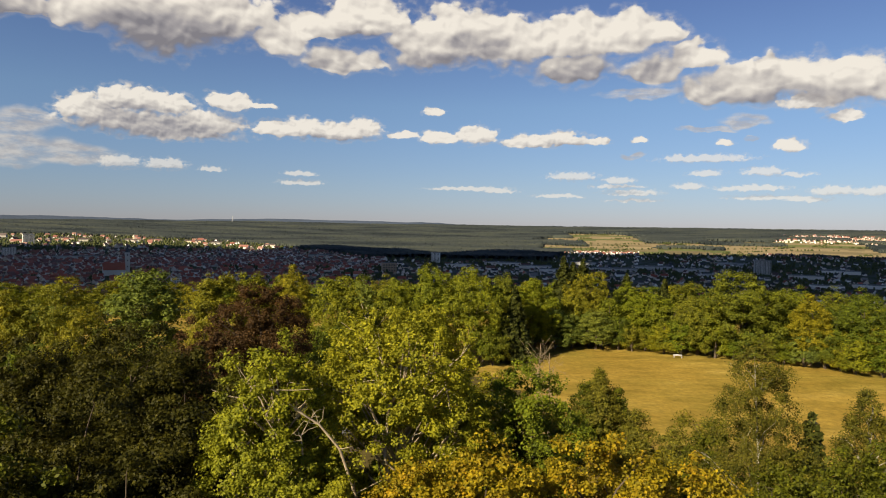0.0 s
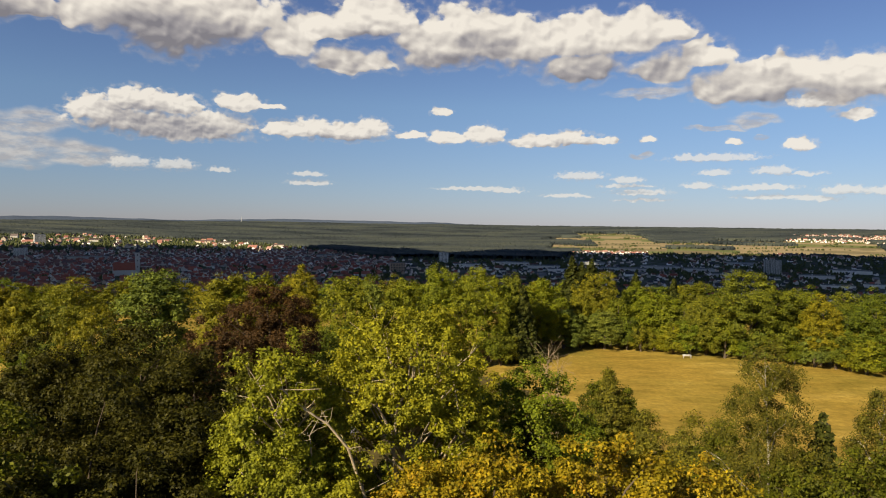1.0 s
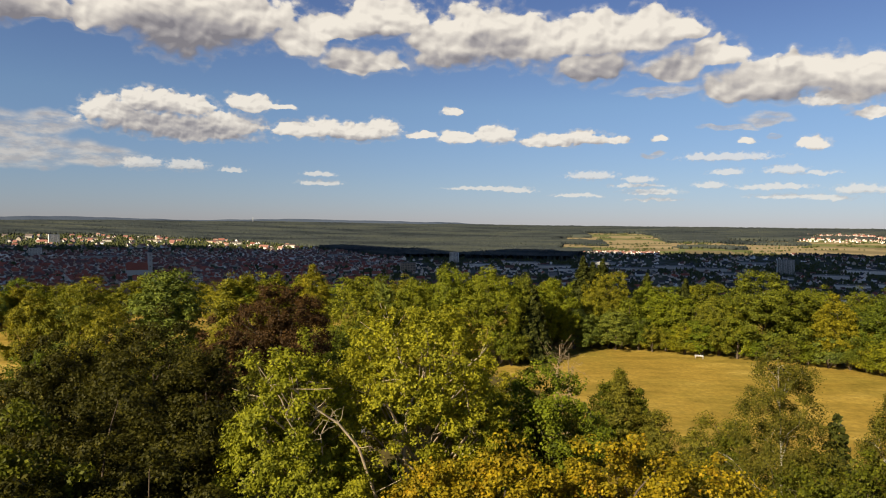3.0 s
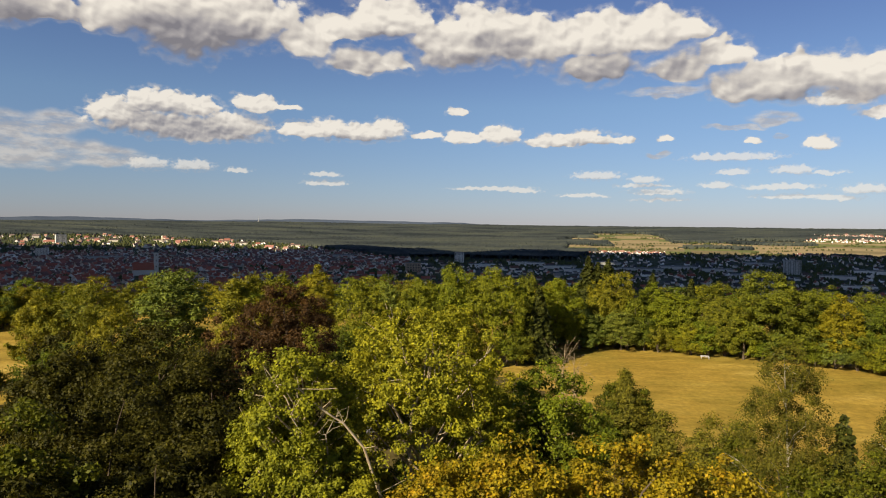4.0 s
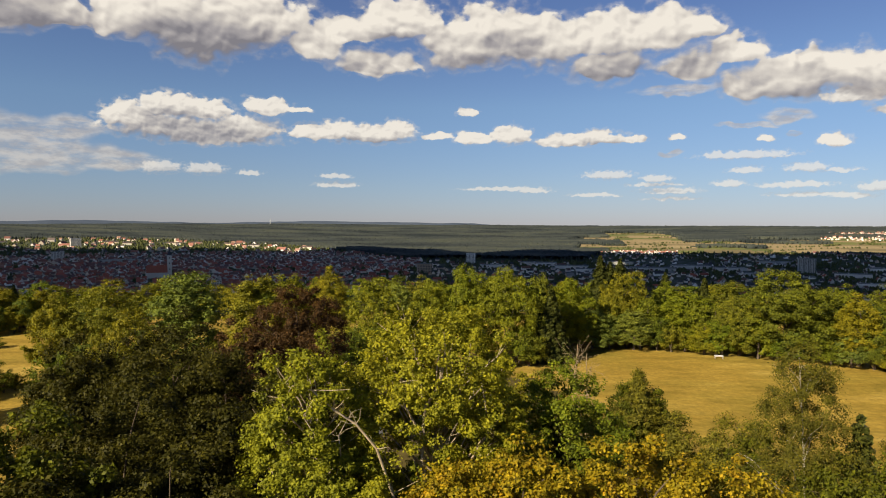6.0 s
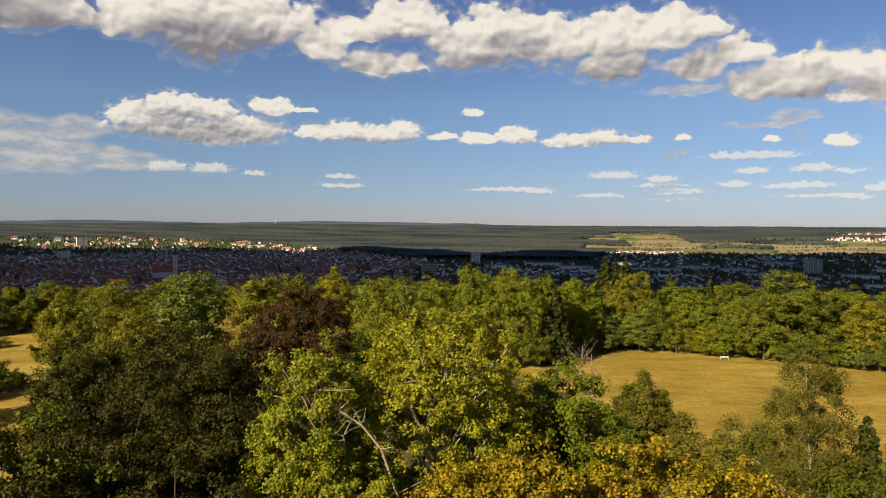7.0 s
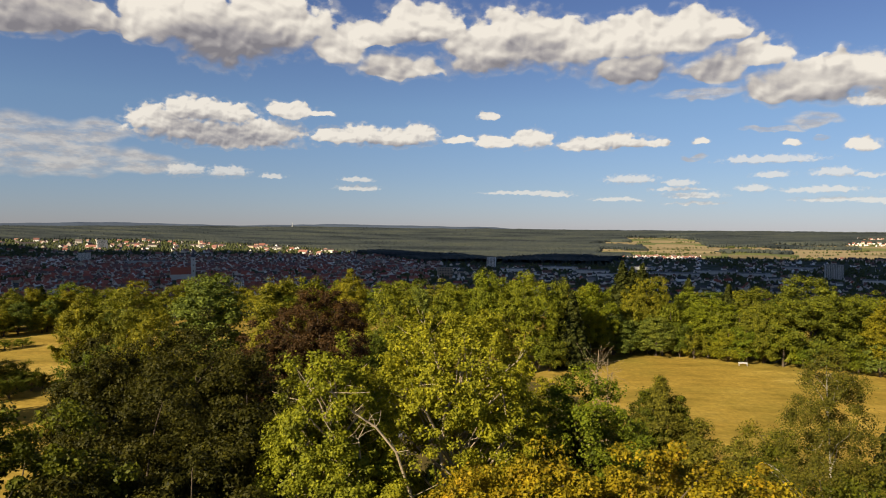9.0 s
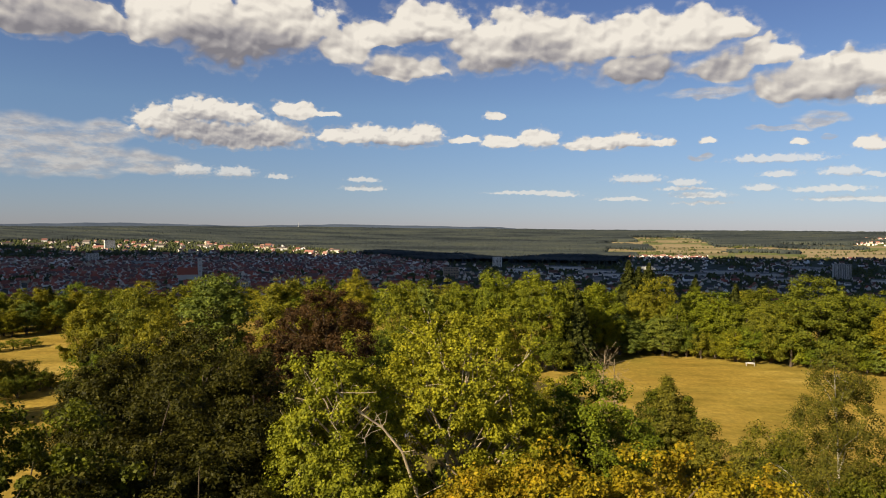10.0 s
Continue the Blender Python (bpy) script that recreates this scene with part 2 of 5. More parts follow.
class Mat:
    """A small helper to wire a procedural material."""

    def __init__(self, name):
        self.m = bpy.data.materials.new(name)
        self.m.use_nodes = True
        self.t = self.m.node_tree
        self.t.nodes.clear()
        self.out = self.node("ShaderNodeOutputMaterial")

    def node(self, kind):
        return self.t.nodes.new(kind)

    def join(self, a, b):
        self.t.links.new(a, b)

    def noise(self, scale, detail=4.0, rough=0.55, vector=None, stretch=None):
        n = self.node("ShaderNodeTexNoise")
        n.inputs["Scale"].default_value, n.inputs["Detail"].default_value, n.inputs["Roughness"].default_value = scale, detail, rough
        if vector is None:
            vector = self.node("ShaderNodeTexCoord").outputs["Object"]
        if stretch:
            v = self.node("ShaderNodeMapping")
            v.inputs["Scale"].default_value = stretch
            self.join(vector, v.inputs["Vector"])
            vector = v.outputs["Vector"]
        self.join(vector, n.inputs["Vector"])
        return n.outputs["Fac"]

    def ramp(self, fac, *stops):
        r = self.node("ShaderNodeValToRGB")
        while len(r.color_ramp.elements) < len(stops):
            r.color_ramp.elements.new(0.5)
        for e, (p, c) in zip(r.color_ramp.elements, stops):
            e.position, e.color = p, (*c, 1)
        self.join(fac, r.inputs["Fac"])
        return r.outputs["Color"]

    def mix(self, fac, a, b, blend="MIX"):
        n = self.node("ShaderNodeMix")
        n.data_type, n.blend_type = "RGBA", blend
        for v, s in ((fac, n.inputs["Factor"]), (a, n.inputs["A"]), (b, n.inputs["B"])):
            if isinstance(v, (int, float)):
                s.default_value = v
            elif isinstance(v, tuple):
                s.default_value = (*v, 1)
            else:
                self.join(v, s)
        return n.outputs["Result"]

    def island(self):
        return self.node("ShaderNodeNewGeometry").outputs["Random Per Island"]

    def own(self):
        return self.node("ShaderNodeObjectInfo").outputs["Random"]

    def finish(self, color, rough=0.8, bump=None, bump_size=0.02, through=0.0, spec=0.3, metal=0.0):
        b = self.node("ShaderNodeBsdfPrincipled")
        if isinstance(color, tuple):
            b.inputs["Base Color"].default_value = (*color, 1)
        else:
            self.join(color, b.inputs["Base Color"])
        b.inputs["Roughness"].default_value = rough
        b.inputs["Metallic"].default_value = metal
        b.inputs["Specular IOR Level"].default_value = spec
        if bump is not None:
            n = self.node("ShaderNodeBump")
            n.inputs["Distance"].default_value = bump_size
            self.join(bump, n.inputs["Height"])
            self.join(n.outputs["Normal"], b.inputs["Normal"])
        end = b.outputs[0]
        if through:
            tr = self.node("ShaderNodeBsdfTranslucent")
            self.join(self.mix(1.0, color, (1.25, 1.15, 0.45), "MULTIPLY"), tr.inputs["Color"])
            m = self.node("ShaderNodeMixShader")
            m.inputs["Fac"].default_value = through
            self.join(end, m.inputs[1])
            self.join(tr.outputs[0], m.inputs[2])
            end = m.outputs[0]
        self.join(end, self.out.inputs["Surface"])
        return self.m


def leaf_material(name, dark, mid, light, patch=None, through=0.22, each=0.0, spread=0.62, grain=2.0):
    """Foliage: every leaf its own shade, larger patches over the crown, every tree its own tint."""
    m = Mat(name)
    dark, light = (tuple(b + (a - b) * spread for a, b in zip(c, mid)) for c in (dark, light))
    col = m.ramp(m.island(), (0.0, dark), (0.5, mid), (1.0, light))
    if patch:
        spots = m.ramp(m.noise(0.55, 3.0), (0.50, (0, 0, 0)), (0.66, (1, 1, 1)))
        col = m.mix(spots, col, m.mix(m.island(), col, patch))
    shade = m.ramp(m.noise(0.35, 2.0), (0.3, (0.78, 0.80, 0.85)), (0.7, (1.15, 1.12, 1.0)))
    col = m.mix(1.0, col, shade, "MULTIPLY")
    sprays = m.ramp(m.noise(grain, 2.0, 0.6), (0.32, (0.52, 0.55, 0.62)), (0.5, (1.0, 1.0, 1.0)), (0.68, (1.42, 1.36, 1.15)))
    col = m.mix(1.0, col, sprays, "MULTIPLY")
    if each:
        tint = m.ramp(m.own(), (0.0, (0.60, 0.74, 0.72)), (0.35, (1.0, 1.0, 1.0)), (0.6, (1.35, 1.15, 0.8)), (0.8, (0.75, 0.95, 0.7)), (1.0, (1.1, 1.2, 0.9)))
        col = m.mix(each, col, m.mix(1.0, col, tint, "MULTIPLY"))
    return m.finish(col, 0.6, through=through, spec=0.12)


def bark_material(name, a, b, scale=6.0):
    m = Mat(name)
    n = m.noise(scale, 6.0, 0.65, stretch=(1, 1, 0.25))
    return m.finish(m.ramp(n, (0.3, a), (0.7, b)), 0.9, bump=n, bump_size=0.03, spec=0.1)


LEAF_ASH = leaf_material("ash_leaves", (0.126, 0.136, 0.011), (0.228, 0.226, 0.015), (0.330, 0.308, 0.022))
# darker copy of the ash leaves, shade put into the colour
LEAF_ASH_SHADE = leaf_material("shade_tone_ash_leaves", (0.094, 0.110, 0.009), (0.182, 0.194, 0.014), (0.285, 0.285, 0.020))
LEAF_ASH_GREEN = leaf_material("green_ash_leaves", (0.060, 0.088, 0.008), (0.122, 0.152, 0.011), (0.200, 0.220, 0.016))
LEAF_CHESTNUT = leaf_material("chestnut_leaves", (0.090, 0.084, 0.006), (0.228, 0.178, 0.010), (0.360, 0.262, 0.016), (0.35, 0.205, 0.013))
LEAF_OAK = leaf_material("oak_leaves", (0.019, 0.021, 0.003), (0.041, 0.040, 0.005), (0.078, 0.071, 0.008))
LEAF_BIRCH = leaf_material("birch_leaves", (0.054, 0.056, 0.008), (0.094, 0.090, 0.011), (0.148, 0.134, 0.018))
LEAF_SALLOW = leaf_material("sallow_leaves", (0.075, 0.078, 0.010), (0.130, 0.122, 0.014), (0.195, 0.175, 0.022))
LEAF_COPPER = leaf_material("copper_beech_leaves", (0.034, 0.021, 0.009), (0.066, 0.036, 0.013), (0.105, 0.058, 0.019), through=0.25, grain=1.2)
LEAF_MIXED = leaf_material("woodland_leaves", (0.077, 0.090, 0.010), (0.143, 0.150, 0.015), (0.222, 0.215, 0.022), each=1.0, grain=0.95)
LEAF_LIME = leaf_material("lime_leaves", (0.098, 0.110, 0.010), (0.163, 0.170, 0.013), (0.236, 0.235, 0.020), each=0.5, grain=0.95)
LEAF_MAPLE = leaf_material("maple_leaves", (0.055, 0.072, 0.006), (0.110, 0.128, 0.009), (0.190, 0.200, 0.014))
# maple leaves again, darkened so the colour itself carries the shade
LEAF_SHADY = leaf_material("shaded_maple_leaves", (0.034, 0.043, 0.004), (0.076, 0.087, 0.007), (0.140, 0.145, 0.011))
LEAF_GREY = leaf_material("willow_leaves", (0.085, 0.112, 0.020), (0.140, 0.170, 0.030), (0.205, 0.235, 0.044), each=0.4, grain=0.95)
NEEDLES = leaf_material("needles", (0.024, 0.030, 0.006), (0.046, 0.054, 0.010), (0.080, 0.086, 0.016), through=0.1)
def canopy_material():
    """Far woods: conifer green dulled by painted haze, with broad darker and lighter stands."""
    m = Mat("far_canopy")
    col = m.ramp(m.island(), (0.0, (0.033, 0.041, 0.040)), (1.0, (0.050, 0.058, 0.052)))
    stands = m.ramp(m.noise(0.004, 6.0, 0.65, stretch=(0.5, 1.6, 1)), (0.38, (0.50, 0.54, 0.58)), (0.5, (1.0, 1.0, 1.0)), (0.64, (1.5, 1.42, 1.15)))
    return m.finish(m.mix(1.0, col, stands, "MULTIPLY"), 0.9, spec=0.05)


CANOPY = canopy_material()
HEDGE = leaf_material("hedge_leaves", (0.045, 0.056, 0.018), (0.065, 0.076, 0.024), (0.090, 0.098, 0.030), through=0.0)
BARK = bark_material("grey_brown_bark", (0.055, 0.042, 0.028), (0.13, 0.10, 0.07))
BARK_PALE = bark_material("pale_bark", (0.26, 0.20, 0.12), (0.50, 0.41, 0.28))
BARK_BIRCH = bark_material("white_birch_bark", (0.10, 0.085, 0.06), (0.58, 0.53, 0.45), 3.0)
TWIGS = bark_material("dry_twigs", (0.22, 0.16, 0.09), (0.38, 0.29, 0.18))


def ground_material():
    """Mown dry grass: straw with mowing streaks and greener spots."""
    m = Mat("dry_grass")
    big = m.noise(0.045, 4.0)
    streak = m.noise(0.10, 5.0, 0.6, stretch=(0.5, 1.3, 1))
    fine = m.noise(1.1, 7.0, 0.72)
    patchy = m.noise(0.28, 6.0, 0.68, stretch=(0.45, 1.2, 1))
    col = m.ramp(streak, (0.32, (0.235, 0.155, 0.026)), (0.55, (0.290, 0.198, 0.037)), (0.74, (0.390, 0.280, 0.070)))
    col = m.mix(m.ramp(big, (0.48, (0, 0, 0)), (0.68, (1, 1, 1))), col, (0.190, 0.145, 0.024))
    col = m.mix(1.0, col, m.ramp(fine, (0.3, (0.70, 0.70, 0.68)), (0.7, (1.28, 1.28, 1.30))), "MULTIPLY")
    col = m.mix(1.0, col, m.ramp(patchy, (0.36, (0.78, 0.80, 0.76)), (0.5, (1.0, 1.0, 1.0)), (0.66, (1.22, 1.24, 1.35))), "MULTIPLY")
    return m.finish(col, 0.95, bump=fine, bump_size=0.06, spec=0.1)


def soil(name, stops, scale=0.02):
    m = Mat(name)
    n = m.noise(scale, 8.0, 0.65)
    fine = m.noise(scale * 30, 4.0, 0.7)
    col = m.mix(1.0, m.ramp(n, *stops), m.ramp(fine, (0.3, (0.7, 0.7, 0.7)), (0.7, (1.2, 1.2, 1.2))), "MULTIPLY")
    return m.finish(col, 0.95, bump=fine, bump_size=0.1, spec=0.1)


GRASS = ground_material()
FLOOR = soil("woodland_floor", ((0.3, (0.05, 0.045, 0.015)), (0.7, (0.12, 0.09, 0.03))))
URBAN = soil("town_ground", ((0.35, (0.10, 0.10, 0.09)), (0.5, (0.05, 0.065, 0.02)), (0.65, (0.12, 0.115, 0.11))), 0.01)
STRAW = soil("stubble_field", ((0.3, (0.23, 0.175, 0.090)), (0.7, (0.31, 0.245, 0.130))), 0.004)
PASTURE = soil("pasture", ((0.3, (0.10, 0.115, 0.040)), (0.7, (0.16, 0.165, 0.055))), 0.004)
CROP = soil("dry_crop_field", ((0.3, (0.15, 0.122, 0.060)), (0.7, (0.21, 0.170, 0.085))), 0.004)
WOODLAND = soil("forest_ground", ((0.3, (0.036, 0.042, 0.028)), (0.7, (0.056, 0.060, 0.040))), 0.006)


def roof_material(name, a, b):
    m = Mat(name)
    n = m.noise(1.2, 4.0)
    col = m.mix(1.0, m.mix(m.own(), a, b), m.ramp(n, (0.3, (0.75, 0.75, 0.75)), (0.7, (1.2, 1.2, 1.2))), "MULTIPLY")
    return m.finish(col, 0.85, spec=0.2)


def wall_material(name, *cols):
    m = Mat(name)
    step = 1.0 / len(cols)
    r = m.node("ShaderNodeValToRGB")
    r.color_ramp.interpolation = "CONSTANT"
    while len(r.color_ramp.elements) < len(cols):
        r.color_ramp.elements.new(0.5)
    for i, (e, c) in enumerate(zip(r.color_ramp.elements, cols)):
        e.position, e.color = i * step, (*c, 1)
    m.join(m.own(), r.inputs["Fac"])
    n = m.noise(0.6, 5.0)
    col = m.mix(1.0, r.outputs["Color"], m.ramp(n, (0.3, (0.85, 0.84, 0.82)), (0.7, (1.05, 1.05, 1.05))), "MULTIPLY")
    return m.finish(col, 0.9, spec=0.15)


def island_material(name, *cols):
    m = Mat(name)
    step = 1.0 / len(cols)
    r = m.node("ShaderNodeValToRGB")
    r.color_ramp.interpolation = "CONSTANT"
    while len(r.color_ramp.elements) < len(cols):
        r.color_ramp.elements.new(0.5)
    for i, (e, c) in enumerate(zip(r.color_ramp.elements, cols)):
        e.position, e.color = i * step, (*c, 1)
    m.join(m.island(), r.inputs["Fac"])
    n = m.noise(0.4, 4.0)
    col = m.mix(1.0, r.outputs["Color"], m.ramp(n, (0.3, (0.82, 0.82, 0.82)), (0.7, (1.1, 1.1, 1.1))), "MULTIPLY")
    return m.finish(col, 0.88, spec=0.15)


ROOF_RED = roof_material("red_clay_tiles", (0.26, 0.080, 0.055), (0.40, 0.125, 0.08))
ROOF_DARK = roof_material("dark_roof_tiles", (0.06, 0.05, 0.05), (0.13, 0.09, 0.08))
WALL = wall_material("house_plaster", (0.58, 0.53, 0.46), (0.44, 0.36, 0.27), (0.40, 0.37, 0.33), (0.76, 0.72, 0.66), (0.46, 0.34, 0.25))
WHITE = wall_material("white_render", (0.72, 0.69, 0.64), (0.60, 0.57, 0.52))
CREAM = wall_material("cream_render", (0.80, 0.74, 0.60), (0.82, 0.70, 0.46))
GREY = wall_material("grey_panels", (0.42, 0.42, 0.40), (0.50, 0.49, 0.46))
FLAT_ROOF = island_material("flat_roof_sheet", (0.30, 0.29, 0.28), (0.17, 0.17, 0.17), (0.50, 0.48, 0.46))
FAR_WALL = island_material("far_plaster", (0.80, 0.74, 0.66), (0.62, 0.52, 0.41), (0.46, 0.42, 0.37), (0.86, 0.83, 0.78), (0.70, 0.60, 0.52))
FAR_WHITE = island_material("far_white_render", (0.84, 0.82, 0.78), (0.78, 0.75, 0.70), (0.86, 0.85, 0.82))
OLD_ROOF = island_material("old_tiles", (0.34, 0.105, 0.075), (0.26, 0.095, 0.07), (0.20, 0.10, 0.085), (0.38, 0.135, 0.095), (0.17, 0.11, 0.10))
SUBURB_ROOF = island_material("suburb_tiles", (0.13, 0.075, 0.06), (0.09, 0.085, 0.085), (0.18, 0.095, 0.07), (0.06, 0.06, 0.065), (0.22, 0.21, 0.20), (0.11, 0.08, 0.07))
FAR_ROOF = island_material("far_tiles", (0.24, 0.10, 0.075), (0.28, 0.13, 0.10), (0.14, 0.11, 0.10), (0.21, 0.10, 0.08), (0.30, 0.17, 0.13))
PANE = Mat("window_pane").finish((0.03, 0.035, 0.04), 0.15, spec=0.6)
SLATE = roof_material("slate", (0.05, 0.055, 0.065), (0.09, 0.09, 0.10))
SHEET = roof_material("ribbed_metal_sheet", (0.10, 0.10, 0.11), (0.14, 0.14, 0.15))
BENCH_PAINT = Mat("white_bench_paint").finish((0.52, 0.51, 0.49), 0.5)
CONCRETE = soil("concrete", ((0.3, (0.35, 0.34, 0.32)), (0.7, (0.48, 0.47, 0.44))), 0.4)
CLOUD_WHITE = Mat("cloud_white").finish((0.85, 0.85, 0.86), 1.0, spec=0.0)
# aerial haze painted as the hills' blue base colour
HAZE = Mat("painted_hill_haze")
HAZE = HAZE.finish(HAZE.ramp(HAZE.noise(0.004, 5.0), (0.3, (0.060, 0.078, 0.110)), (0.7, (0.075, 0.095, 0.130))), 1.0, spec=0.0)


# ---- building helpers ----
def spot(az, dist, z=0.0):
    """A place by its bearing from the look-out (degrees to the right of north) and its distance in metres."""
    a = radians(az)
    return Vector((dist * math.sin(a), dist * math.cos(a), z))


def height_at(az, dist, drop):
    """The height of what stands drop degrees below eye level at that distance."""
    return EYE[2] - dist * math.tan(radians(drop))


def smooth(a, b, x):
    u = min(1.0, max(0.0, (x - a) / (b - a)))
    return u * u * (3 - 2 * u)


PROFILE = ((0, 0), (185, 0), (420, -40), (1150, -148), (1900, -152), (2300, -130), (2700, -103), (3200, -77), (3700, -54),
           (4100, -27), (4450, -5), (4750, 6), (4990, -4), (6000, -30))


def terrain(x, y):
    r = math.hypot(x, y)
    for (r0, z0), (r1, z1) in zip(PROFILE, PROFILE[1:]):
        if r <= r1:
            z = z0 + (z1 - z0) * (r - r0) / (r1 - r0)
            break
    else:
        z = PROFILE[-1][1]
    far = smooth(250, 900, r)
    z += far * 6.0 * noise.noise((x * 0.0012, y * 0.0012, 3.0))
    z += (1 - far) * smooth(20, 90, r) * 0.35 * noise.noise((x * 0.03, y * 0.03, 1.0))
    return z


def mesh_from(name, verts, faces, mats, index=None, smooth_shade=False):
    me = bpy.data.meshes.new(name)
    verts = np.asarray(verts, dtype=np.float32)
    faces = np.asarray(faces, dtype=np.int32)
    n, k = faces.shape
    me.vertices.add(len(verts))
    me.vertices.foreach_set("co", verts.ravel())
    me.loops.add(n * k)
    me.loops.foreach_set("vertex_index", faces.ravel())
    me.polygons.add(n)
    me.polygons.foreach_set("loop_start", np.arange(0, n * k, k, dtype=np.int32))
    for m in mats:
        me.materials.append(m)
    if index is not None:
        me.polygons.foreach_set("material_index", np.asarray(index, dtype=np.int32))
    me.polygons.foreach_set("use_smooth", np.full(n, smooth_shade))
    me.update(calc_edges=True)
    return me


def part(name, bm, material, parent, label=""):
    """Links a bmesh, or a finished mesh, as one mesh object under a thing."""
    if isinstance(bm, bmesh.types.BMesh):
        me = bpy.data.meshes.new(name)
        bm.to_mesh(me)
        bm.free()
        me.materials.append(material)
    else:
        me = bm
    ob = new(name, me)
    ob.parent = parent
    if label:
        ob["label"] = label
    return ob


def box(bm, x0, x1, y0, y1, z0, z1):
    v = [bm.verts.new(p) for p in ((x0, y0, z0), (x1, y0, z0), (x1, y1, z0), (x0, y1, z0),
                                   (x0, y0, z1), (x1, y0, z1), (x1, y1, z1), (x0, y1, z1))]
    for f in ((3, 2, 1, 0), (4, 5, 6, 7), (0, 1, 5, 4), (1, 2, 6, 5), (2, 3, 7, 6), (3, 0, 4, 7)):
        bm.faces.new([v[i] for i in f])
    return bm


# ---- ground ----
TOWN_EDGE = ((-60, 3620), (-30, 3660), (-20, 3300), (-13, 2960), (-7, 2600), (-4, 2530), (9, 2500), (10.5, 2870), (60, 2920))


def town_edge(az):
    for (a0, r0), (a1, r1) in zip(TOWN_EDGE, TOWN_EDGE[1:]):
        if az <= a1:
            return r0 + (r1 - r0) * (az - a0) / (a1 - a0)
    return TOWN_EDGE[-1][1]


def field_kind(az, r):
    """Which cover the ground has: 0 grass, 1 woodland floor, 2 town, 3 stubble, 4 pasture, 5 crop, 6 forest."""
    if r < 46 or (-33 < az < 7 and r < 100 + 14 * noise.noise((az * 0.2, 1.0, 0.0))):
        return 1
    if r < 205:
        return 0
    if r < 1350 or abs(az) > 70:
        return 1
    if r < town_edge(az):
        return 2
    edge = 8.5 + 2.5 * noise.noise((r * 0.003, 0.0, 0.0)) + (0 if r > 3030 else 2.5)
    if az > edge and r < 4120 - 330 * smooth(14, 19, az) * (1 - smooth(26.5, 28, az)) + 130 * noise.noise((az * 0.15, 5.0, 0.0)):
        cell = noise.cell((az * 0.19 + r * 0.0005, r * 0.0085 + 0.8 * noise.noise((az * 0.22, 3.0, 1.0)), 2.0))
        return 3 if cell < -0.20 else 5 if cell < 0.10 else 4 if cell < 0.55 else 6
    return 6


def build_ground():
    azs = list(np.arange(-52, 52.01, 0.5)) + list(np.arange(55, 306, 4.0))
    rings = [0.0] + list(np.arange(8, 200, 8.0)) + list(200 * 1.021 ** np.arange(0, 155)) + [5600, 9000]
    verts, faces, index = [], [], []
    n = len(azs)
    for r in rings:
        for a in azs:
            p = spot(a, max(r, 0.01))
            verts.append((p.x, p.y, terrain(p.x, p.y)))
    for i in range(len(rings) - 1):
        for j in range(n):
            k = (j + 1) % n
            faces.append((i * n + j, i * n + k, (i + 1) * n + k, (i + 1) * n + j))
            a = azs[j] + 0.25
            index.append(field_kind(a if a < 180 else a - 360, 0.5 * (rings[i] + rings[i + 1])))
    faces = [f[::-1] for f in faces]
    me = mesh_from("ground", verts, faces, [GRASS, FLOOR, URBAN, STRAW, PASTURE, CROP, WOODLAND], index, True)
    return tagged(new("ground", me), "dry straw-coloured hilltop meadow falling to a wide wooded valley", "ground", kind="structure")


build_ground()


def build_ridge(name, az0, az1, r, base, tall, seed, label):
    """A long low wooded ridge that closes the view."""
    verts, faces = [], []
    steps = 220
    for i in range(steps + 1):
        a = az0 + (az1 - az0) * i / steps
        fade = min(1.0, i / 14, (steps - i) / 14)
        h = tall * fade * (0.62 + 0.38 * noise.noise((a * 0.11, seed, 0.0)) + 0.10 * noise.noise((a * 0.7, seed, 1.0)))
        h += 1.2 * noise.noise((a * 9.0, seed, 2.0))
        for d, z in ((-140, base - 30), (-60, base + h * 0.6), (0, base + h), (70, base - 30)):
            p = spot(a, r + d)
            verts.append((p.x, p.y, z))
    for i in range(steps):
        for k in range(3):
            faces.append((i * 4 + k, i * 4 + k + 1, i * 4 + k + 5, i * 4 + k + 4))
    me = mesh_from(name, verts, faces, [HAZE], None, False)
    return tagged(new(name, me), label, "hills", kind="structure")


build_ridge("backdrop_hills", -50, 3, 4870, 4, 46, 3.3, "distant forested hills on the horizon, haze painted in blue")


# ---- foliage ----
def tube(path, radii, sides=6):
    """Vertices and faces of a tapered tube along a path."""
    verts, faces = [], []
    path = [Vector([float(c) for c in p]) for p in path]
    for i, (p, r) in enumerate(zip(path, radii)):
        r = float(r)
        d = (path[min(i + 1, len(path) - 1)] - path[max(i - 1, 0)]).normalized()
        side = d.cross(Vector((0.31, 0.83, 0.2))).normalized()
        up = d.cross(side)
        for k in range(sides):
            a = 2 * math.pi * k / sides
            verts.append(p + r * (math.cos(a) * side + math.sin(a) * up))
    for i in range(len(path) - 1):
        for k in range(sides):
            m = (k + 1) % sides
            faces.append((i * sides + k, i * sides + m, (i + 1) * sides + m, (i + 1) * sides + k))
    return verts, faces


def tubes_mesh(name, tubes, mat):
    verts, faces = [], []
    for path, radii, sides in tubes:
        v, f = tube(path, radii, sides)
        o = len(verts)
        verts += [tuple(p) for p in v]
        faces += [tuple(i + o for i in q) for q in f]
    return mesh_from(name, verts, faces, [mat], None, True)


